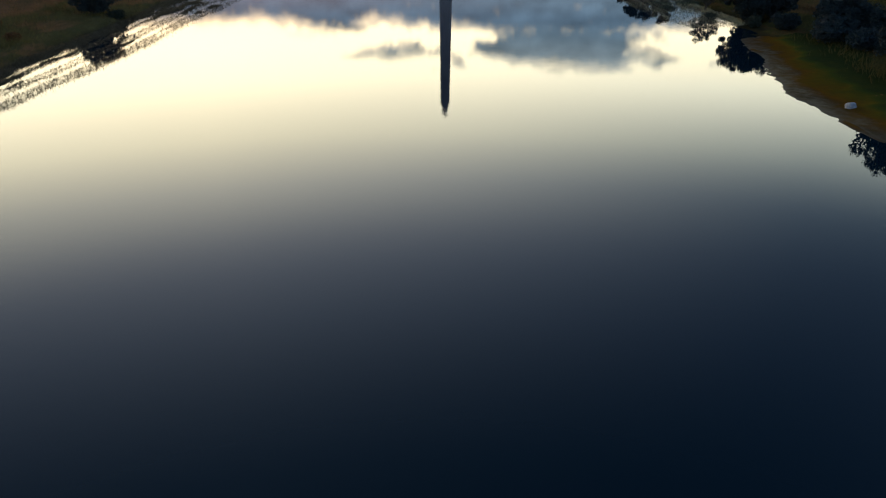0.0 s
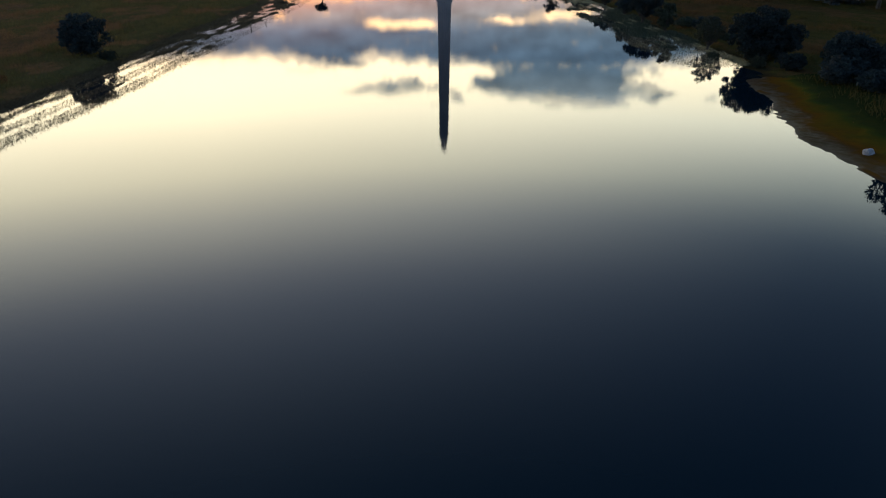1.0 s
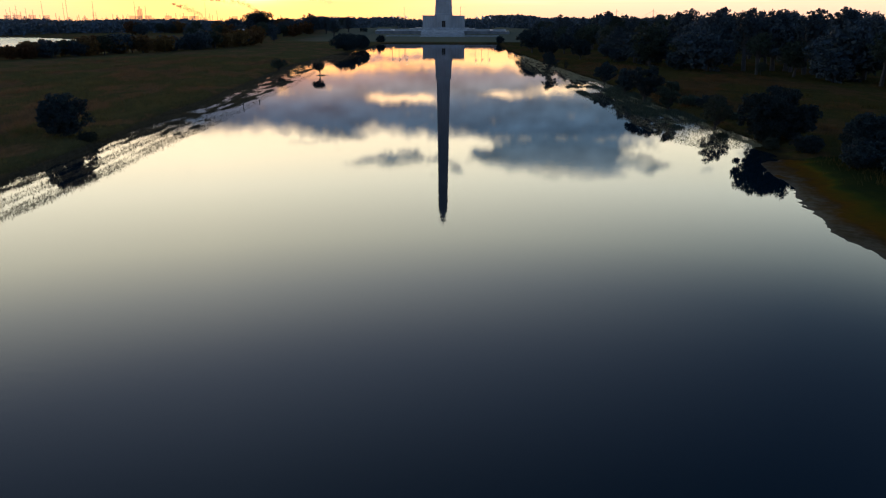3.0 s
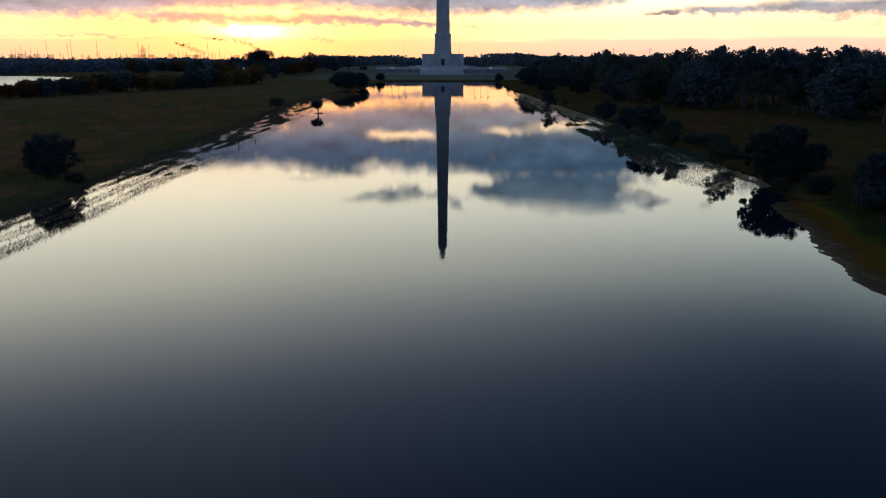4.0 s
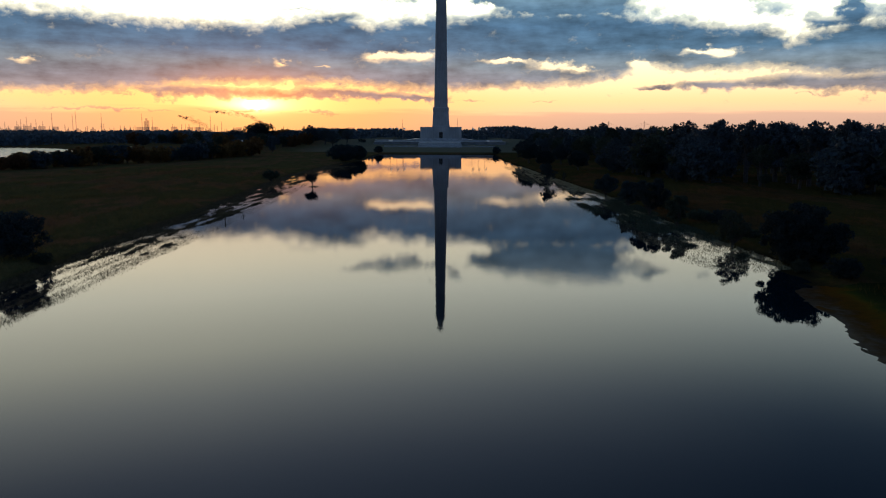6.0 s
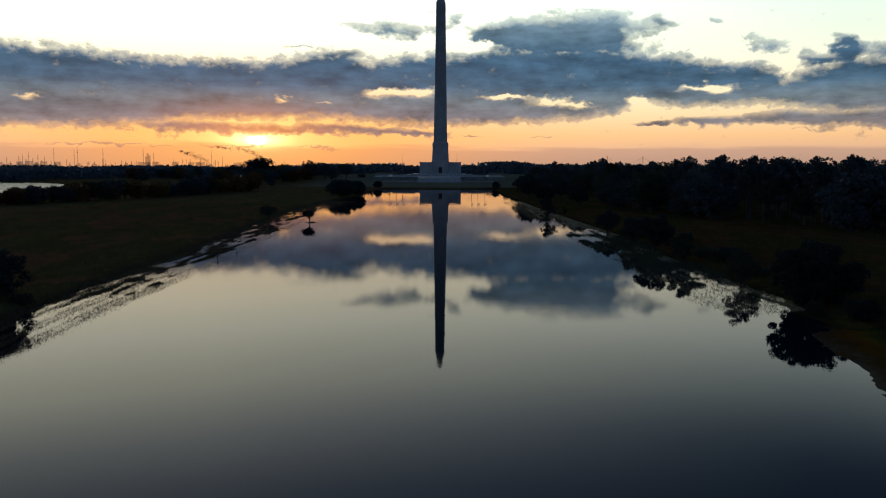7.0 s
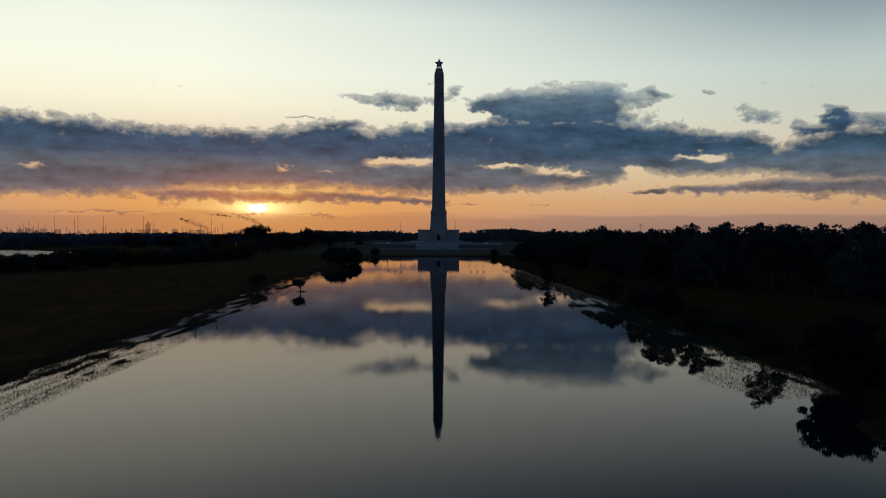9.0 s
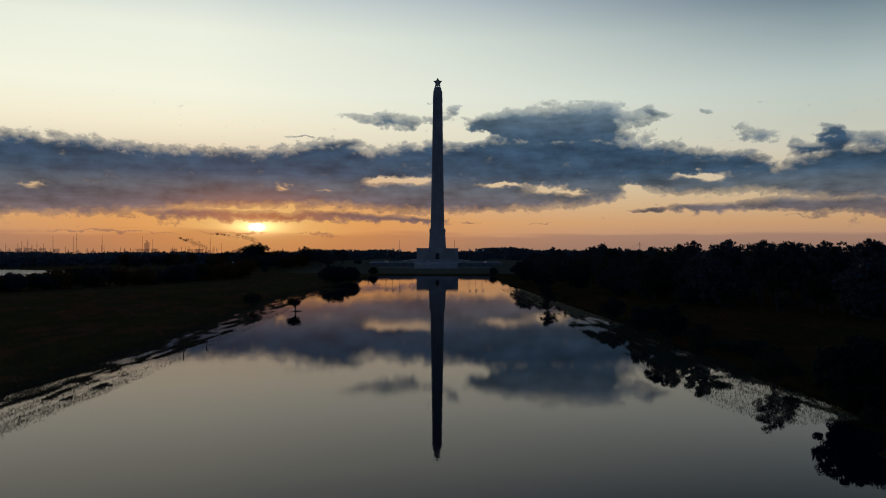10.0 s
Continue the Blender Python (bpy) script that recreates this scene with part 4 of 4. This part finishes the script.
# hedge and copses beyond the left meadow
for k in range(92):
    t = k / 91
    x = np.interp(t, [0, 0.25, 0.6, 1], [-181, -151, -127, -112]) + rng.uniform(-5, 5)
    y = np.interp(t, [0, 0.25, 0.6, 1], [224, 272, 353, 448]) + rng.uniform(-5, 5)
    t2, kind, h = PATTERNS[rng.choice([5, 7, 1, 4, 7])]
    want = (rng.uniform(4.2, 6.2) + (3.5 * t + 1.4) * rng.random()) * float(np.interp(t, [0, 0.16, 0.28], [0.52, 0.6, 1.0]))
    put_copy(t2, x, y, rng.uniform(0, 360), want / h, 0.95)
for k in range(90):
    y = rng.uniform(480, 760)
    x = np.interp(y, [500, 760], [-128, -95]) - rng.random() * 170
    if math.hypot((x + 420) / 200, (y - 500) / 120) < 1.12 or (x < -185 and y < 660):
        continue
    t2, kind, h = PATTERNS[rng.choice([5, 1, 7, 4])]
    put_copy(t2, x, y, rng.uniform(0, 360), rng.uniform(7, 12) / h)
for x, y, hh in ((-112, 505, 6), (-86, 600, 13), (-98, 640, 14), (-82, 660, 13), (-120, 690, 15)):
    put_copy(PATTERNS[1][0], x, y, rng.uniform(0, 360), hh / PATTERNS[1][2])


build_tree("tree", "great round tree standing dark before the sunrise", "tree", "trees of the wood", tree_meshes(77, 18.5, 36, "shrub", 0.6, 13000, 200), OAK, on_ground(-180, 752))


# far woods along the horizon: too many to count
def far_woods():
    r = np.random.default_rng(9)
    cs, rs = [], []
    for k in range(4600):
        az = r.uniform(-0.72, 0.72)
        d = r.uniform(800, 1350)
        x, y = d * math.sin(az), d * math.cos(az)
        if abs(x) < 75 and y < 960:
            continue
        h = (10.0 + 3.5 * r.random() ** 1.5 + 1.0 * math.sin(az * 31) + 0.7 * math.sin(az * 77 + 1)) * (d / 1000) ** 0.35
        if az > 0.05:
            h += 2.5
        z0 = float(height(x, y))
        for q in range(3):
            cs.append((x + r.normal() * 3, y + r.normal() * 3, z0 + h * (0.15 + 0.32 * q)))
            rs.append(4.8 - 0.8 * q)
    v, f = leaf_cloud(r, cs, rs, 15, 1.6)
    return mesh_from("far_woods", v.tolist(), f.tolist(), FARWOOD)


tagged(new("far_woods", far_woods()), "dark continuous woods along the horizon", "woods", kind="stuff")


# ---- reeds and meadow grass ----
def blades(r, x, y, z, tall, wide, lean=0.25):
    n = len(x)
    a = r.uniform(0, 2 * math.pi, n)
    h = tall * r.uniform(0.5, 1.3, n)
    w = wide * r.uniform(0.6, 1.4, n)
    p = np.stack([x, y, z - 0.05], 1)
    side = np.stack([np.cos(a) * w, np.sin(a) * w, np.zeros(n)], 1)
    tip = p + np.stack([r.normal(size=n) * h * lean, r.normal(size=n) * h * lean, h], 1)
    v = np.stack([p - side, p + side, tip], 1).reshape(-1, 3)
    f = np.arange(n * 3).reshape(n, 3)
    return v.tolist(), f.tolist()


def reed_bed(side, count, seed):
    r = np.random.default_rng(seed)
    y = 36 + 300 * r.random(count * 5) ** 1.4
    a, b = (LEFT_OPEN, LEFT_FIRM) if side < 0 else (RIGHT_OPEN, RIGHT_FIRM)
    o, f = np.interp(y, YS, a), np.interp(y, YS, b)
    u = r.uniform(-0.1, 1.06 if side < 0 else 0.95, len(y))
    x = o + (f - o) * u
    ragged = r.normal(size=len(y))
    # thin rows along the bank near by, ragged mats further off
    bend = u + 0.16 * (patchy(y / 9, u * 0 + 0.5, 3) - 0.5) + 0.05 * (patchy(y / 2.5, u * 0 + 0.5, 4) - 0.5)
    rows = np.maximum.reduce([np.exp(-((bend - c) / w) ** 2) for c, w in ((0.03, 0.06), (0.15, 0.03), (0.34, 0.04), (0.45, 0.03), (0.68, 0.05), (0.98, 0.14))])
    rows = rows * (0.3 + 1.0 * patchy(y / 6, u * 5, 5)) + 0.3 * patchy(y / 12, u * 5, 6) * patchy(y / 3, u * 14, 9)
    mats = 0.12 + 0.2 * patchy(y / 5, x / 0.35, 11) + 0.6 * patchy(y / 13, x / 1.3, 7) + 0.3 * patchy(y / 4, x / 0.5, 8) + 0.25 * np.clip(u, 0, 1)
    near = sm(130, 80, y) if side < 0 else 0.0 * y
    dens = rows * near + mats * (1 - near)
    keep = dens + ragged * 0.17 > (0.52 - 0.18 * near if side < 0 else 0.55 + 0.02 * sm(122, 104, y))
    if side > 0:
        keep &= y > 86 + 5 * patchy(x / 2, y * 0, 15)
    x, y = x[keep][:count], y[keep][:count]
    z = np.maximum(height(x, y), -0.1)
    v, fc = blades(r, x, y, z, 0.26 - 0.08 * sm(95, 135, y), 0.034 * np.clip(y / 100, 1, 2.2), 0.8)
    return mesh_from("reeds", v, fc, SEDGE if side < 0 else REED)


tagged(new("reeds", reed_bed(-1, 210000, 1)), "brown reeds and sedge standing in shallow water", "reeds", kind="stuff")
def sedge_mats(count, seed):
    """Dark sedge that covers the shallows of the marsh in ragged islands."""
    r = np.random.default_rng(seed)
    y = 112 + 66 * r.random(count)
    o, f = np.interp(y, YS, RIGHT_OPEN), np.interp(y, YS, RIGHT_FIRM)
    u = r.uniform(0.02, 1.05, count)
    x = o + (f - o) * u
    dens = 0.75 * patchy(x / 2.4, y / 7.5, 12) + 0.3 * patchy(x / 0.8, y / 2.2, 13) + 0.3 * np.clip(u, 0, 1) + 0.12 * r.normal(size=count)
    keep = dens > 0.8
    x, y = x[keep], y[keep]
    v, fc = blades(r, x, y, np.maximum(height(x, y), -0.08), 0.42, 0.05, 0.6)
    return mesh_from("sedge", v, fc, WILLOW)


tagged(new("sedge", sedge_mats(90000, 14)), "dark green sedge islands in shallow marsh water", "sedge", kind="stuff")
tagged(new("reeds", reed_bed(1, 90000, 2)), "pale reeds and sedge standing in shallow water", "reeds", kind="stuff")


def meadow(side, count, seed):
    r = np.random.default_rng(seed)
    y = 40 + 260 * r.random(count) ** 1.5
    f = np.interp(y, YS, LEFT_FIRM if side < 0 else RIGHT_FIRM)
    d = 0.3 + 70 * r.random(count) ** 1.4
    x = f + side * d
    keep = (y > 90) | (side < 0) | (d > 12)
    x, y = x[keep], y[keep]
    v, fc = blades(r, x, y, height(x, y), 0.3, 0.03, 0.6)
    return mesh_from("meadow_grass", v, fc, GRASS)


tagged(new("meadow_grass", meadow(-1, 120000, 3)), "dry brown and olive grass of the meadow", "grass", kind="stuff")
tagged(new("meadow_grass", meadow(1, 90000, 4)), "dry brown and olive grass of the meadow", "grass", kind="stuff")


def tall_grass(side, patches, per, seed):
    """Ragged patches of taller dry grass, drawn out along the bank."""
    r = np.random.default_rng(seed)
    cy = 55 + 240 * r.random(patches) ** 1.3
    cx = np.interp(cy, YS, LEFT_FIRM if side < 0 else RIGHT_FIRM) + side * (4 + 70 * r.random(patches) ** 1.3)
    size = r.uniform(0.6, 2.6, patches)
    x = np.repeat(cx, per) + r.normal(size=patches * per) * np.repeat(size, per)
    y = np.repeat(cy, per) + r.normal(size=patches * per) * np.repeat(size * 1.8, per)
    v, fc = blades(r, x, y, height(x, y), 0.7, 0.035, 0.45)
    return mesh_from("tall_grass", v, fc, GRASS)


tagged(new("tall_grass", tall_grass(-1, 420, 190, 6)), "ragged patches of tall rusty grass", "grass", kind="stuff")
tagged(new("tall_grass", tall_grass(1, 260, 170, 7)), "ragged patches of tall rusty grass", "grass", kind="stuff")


# ---- mossy shoal and rock on the right bank ----
def mat_shoal(n):
    pos = place(n)
    sep = n.add("ShaderNodeSeparateXYZ")
    n.put(sep.inputs[0], pos)
    a = n.noise(pos, 0.22, 4.0, 0.6)
    b = n.noise(pos, 1.6, 5.0, 0.65)
    u = n.math("ADD", sep.outputs[2], n.math("MULTIPLY", n.math("SUBTRACT", a, 0.5), 0.25))
    col = n.ramp(n.linear(u, -0.12, 0.5), [(0.0, (0.014, 0.008, 0.005)), (0.22, (0.03, 0.014, 0.006)), (0.36, (0.07, 0.031, 0.005)), (0.55, (0.052, 0.038, 0.005)), (0.75, (0.022, 0.03, 0.006)), (1.0, (0.012, 0.018, 0.006))])
    col = n.mix(n.linear(b, 0.35, 0.7, 0.0, 0.5), col, (0.025, 0.025, 0.006, 1))
    wet = n.smooth(n.math("ADD", sep.outputs[2], n.math("MULTIPLY", n.math("SUBTRACT", b, 0.5), 0.12)), 0.1, 0.01)
    col = n.mix(n.math("MULTIPLY", wet, 0.6), col, (0.02, 0.014, 0.008, 1))
    return principled(n, col, n.linear(wet, 0, 1, 0.9, 0.55), 0, b, 0.5, 0.05, 1.33, n.linear(wet, 0, 1, 0.0, 0.04))


SHOAL = material("moss_and_silt", mat_shoal)


def shoal():
    xs, ys = np.arange(24, 48, 0.25), np.arange(26, 88, 0.3)
    gx, gy = np.meshgrid(xs, ys)
    hz = height(gx, gy)
    o = np.interp(gy, YS, RIGHT_OPEN) + 1.6 * (patchy(gx / 3, gy / 3, 2) - 0.5) + 0.7 * (patchy(gx / 0.9, gy / 0.9, 5) - 0.5)
    d = gx - o
    over = sm(0.0, 0.6, d) * sm(86, 78, gy) * sm(13.0, 11.0, d)
    bed = -0.05 + 0.09 * sm(0.0, 1.9, d) + 0.5 * sm(2.0, 10.5, d) + 0.04 * (patchy(gx / 1.3, gy / 1.3, 7) - 0.5) + 0.03 * (patchy(gx / 0.5, gy / 0.6, 8) - 0.5)
    gz = np.where(over > 0.02, np.maximum(bed, hz + 0.03) - 0.3 * (1 - over), hz - 0.3)
    i = np.arange(gx.size).reshape(gx.shape)
    faces = np.stack([i[:-1, :-1], i[:-1, 1:], i[1:, 1:], i[1:, :-1]], -1).reshape(-1, 4).tolist()
    return mesh_from("shoal", np.stack([gx, gy, gz], -1).reshape(-1, 3).tolist(), faces, SHOAL, True)


tagged(new("shoal", shoal()), "mossy green and orange silt bank in shallow water", "bank", kind="structure")


def build_rock(x, y, w, h):
    bm = bmesh.new()
    bmesh.ops.create_icosphere(bm, subdivisions=3, radius=1)
    for v in bm.verts:
        d = v.co.normalized()
        k = max(abs(d.x), abs(d.y), abs(d.z))
        s = 0.72 / k * 0.6 + 0.4
        s *= 1 + 0.16 * noise.noise(d * 1.7) + 0.05 * noise.noise(d * 6)
        v.co = Vector((d.x * s * w / 2, d.y * s * w * 0.42, d.z * s * h * (0.85 if d.z > 0 else 0.5)))
    ob = new("rock", finish("rock", bm, ROCK))
    ob.matrix_basis = pose(x, y, 0.1, 0, 4, 25)
    tagged(ob, "pale grey boulder at the water's edge", "rock")


build_rock(30.7, 46.6, 0.95, 0.6)


def build_stake(x, y, h):
    bm = bmesh.new()
    tube(bm, [(0, 0, -1.0), (0.03, 0, h * 0.5), (0.08, 0.02, h)], [0.09, 0.08, 0.06], 6)
    ob = new("stake", finish("stake", bm, WOOD))
    ob.matrix_basis = pose(x, y, 0)
    tagged(ob, "old dark wooden stake standing in the water", "stake", "stakes in the pool")


for x, y, h in ((-35.6, 131.5, 0.9), (-34.6, 139, 0.5)):
    build_stake(x, y, h)


# ---- utility poles on the left ----
def build_pole(x, y, h, double=False):
    p = empty("utility_pole", pose(x, y, float(height(x, y))))
    tagged(p, "twin wooden utility poles with pale insulators" if double else "weathered wooden utility pole", "utility pole", "poles beyond the meadow")
    for dx in ((-1.2, 1.2) if double else (0,)):
        bm = bmesh.new()
        tube(bm, [(dx, 0, -0.5), (dx, 0, h)], [0.19, 0.13], 8)
        part("post", bm, WOOD, p)
        bm = bmesh.new()
        if double:
            bmesh.ops.create_cone(bm, cap_ends=True, segments=10, radius1=0.42, radius2=0.38, depth=1.1, matrix=Matrix.Translation((dx, -0.55, h - 1.6)))
            part("transformer", bm, CLOTH, p, "pale metal can")
        else:
            box(bm, -1.1, 1.1, -0.08, 0.08, h - 0.7, h - 0.5, 0.02)
            part("crossarm", bm, WOOD, p)
    if double:
        bm = bmesh.new()
        box(bm, -1.9, 1.9, -0.1, 0.1, h - 0.9, h - 0.65, 0.02)
        part("crossarm", bm, WOOD, p)


build_pole(-140, 333, 9.6)
build_pole(-128, 402, 10.0)
build_pole(-118, 448, 10.0, True)


# ---- far refinery, bridge and plumes ----
def at_bearing(px, dist):
    """Place on a bearing, given as units to the right of the axis at 1302 units ahead."""
    k = math.hypot(px, 1302.0)
    return px / k * dist, 1302.0 / k * dist


def build_refinery():
    r = random.Random(21)
    ref = empty("refinery", pose(0, 0, 0))
    tagged(ref, "hazy refinery with many thin stacks on the horizon", "refinery")
    tall = ((10, 64), (48, 52), (103, 55), (121, 64), (148, 74), (190, 62), (220, 56), (263, 90), (356, 84), (371, 100), (487, 92), (670, 92), (717, 76), (930, 56), (980, 88), (1030, 60))
    for u, h in tall:
        x, y = at_bearing(u / 2.61 - 776, 3600)
        bm = bmesh.new()
        tube(bm, [(x, y, 0), (x, y, h * 0.6), (x, y, h)], [2.0, 1.5, 1.2], 6)
        box(bm, x - 2.6, x + 2.6, y - 2.6, y + 2.6, h * 0.72, h * 0.74)
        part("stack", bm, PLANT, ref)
    for k in range(120):
        px = r.uniform(-790, -130) if k > 25 else r.choice((-720, -690, -515, -410, -330)) + r.uniform(-22, 22)
        x, y = at_bearing(px, r.uniform(3400, 3900))
        h = r.uniform(24, 50) * (0.85 if px > -300 else 1.0)
        bm = bmesh.new()
        kind = r.random()
        if kind < 0.5:
            tube(bm, [(x, y, 0), (x, y, h)], [r.uniform(0.9, 2.2)] * 2, 8)
            box(bm, x - 2.6, x + 2.6, y - 2.6, y + 2.6, h * 0.7, h * 0.73)
            part("column", bm, PLANT, ref)
        elif kind < 0.8:
            w = r.uniform(5, 13)
            box(bm, x - w, x + w, y - 8, y + 8, 0, min(h * 0.5, 25), 0.3)
            box(bm, x - w * 0.3, x + w * 0.2, y - 6, y + 6, min(h * 0.48, 24), min(h * 0.66, 33), 0.3)
            part("process_block", bm, PLANT, ref)
        else:
            bmesh.ops.create_cone(bm, cap_ends=True, segments=20, radius1=14, radius2=14, depth=34, matrix=Matrix.Translation((x, y, 17)))
            part("tank", bm, PLANT, ref)
    for dx, h in ((-7, 78), (0, 96), (8, 84)):
        x, y = at_bearing(690 / 2.61 - 776, 3600)
        bm = bmesh.new()
        box(bm, x + dx - 3.4, x + dx + 3.4, y - 4, y + 4, 0, h * 0.75, 0.3)
        part("reactor_tower", bm, PLANT, ref)


build_refinery()


def build_plume(points, seed):
    """Drifting steam: a run of small ragged puffs."""
    r = np.random.default_rng(seed)
    cs, rs = [], []
    for (u0, v0, s0), (u1, v1, s1) in zip(points, points[1:]):
        for t in np.linspace(0, 1, 14):
            px, up, s = u0 + (u1 - u0) * t, v0 + (v1 - v0) * t, s0 + (s1 - s0) * t
            x, y = at_bearing(px + r.normal() * s * 1.5, 3500)
            cs.append((x, y, 15.5 + up * 2.69 + r.normal() * s * 2.4))
            rs.append(s * r.uniform(3.5, 7.0))
    v, f = leaf_cloud(r, cs, rs, 190, 1.5, 0.7)
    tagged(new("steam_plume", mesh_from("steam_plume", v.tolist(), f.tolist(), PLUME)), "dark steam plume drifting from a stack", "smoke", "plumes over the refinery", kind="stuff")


build_plume([(-308, 6, 1.0), (-313, 15, 1.6), (-325, 22, 2.2), (-336, 27, 2.0), (-352, 29, 2.6), (-372, 30, 1.6), (-390, 32, 1.0)], 1)
build_plume([(-404, 6, 2.6), (-418, 12, 2.6), (-428, 18, 2.2), (-440, 20, 1.8), (-455, 25, 1.2)], 2)


def build_bridge():
    b = empty("cable_stayed_bridge")
    tagged(b, "distant cable-stayed bridge with two tall pylons", "bridge")
    dist = 4000
    tops = []
    for px in (292, 354):
        x, y = at_bearing(px, dist)
        for s in (-1, 1):
            bm = bmesh.new()
            tube(bm, [(x + s * 2.5, y, 0), (x + s * 3.5, y, 28), (x, y, 76)], [1.7, 1.5, 1.1], 6)
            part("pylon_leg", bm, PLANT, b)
        tops.append((x, y))
    bm = bmesh.new()
    x0, y0 = at_bearing(215, dist)
    x1, y1 = at_bearing(430, dist)
    tube(bm, [(x0, y0, 20), ((x0 + x1) / 2, (y0 + y1) / 2, 30), (x1, y1, 18)], [1.6] * 3, 4)
    part("deck", bm, PLANT, b)
    for x, y in tops:
        for s in (-1, 1):
            for k in range(1, 6):
                bm = bmesh.new()
                tube(bm, [(x, y, 74 - k), (x + s * k * 17, y, 29)], [0.2, 0.2], 4)
                part("stay_cable", bm, PLANT, b)


build_bridge()


# ---- clipped hedge on the lawn ----
def build_hedge(x, y, w, d, h):
    r = np.random.default_rng(31)
    cs = [(r.uniform(-w / 2, w / 2), r.uniform(-d / 2, d / 2), r.uniform(0.3, h - 0.2)) for _ in range(90)]
    v, f = leaf_cloud(r, cs, [0.55] * len(cs), 60, 0.14, 0.8)
    ob = new("hedge", mesh_from("hedge", v.tolist(), f.tolist(), OAK))
    ob.matrix_basis = pose(x, y, float(height(x, y)))
    tagged(ob, "dark clipped hedge block on the lawn", "hedge")


build_hedge(-69, 662, 6.2, 2.2, 2.8)
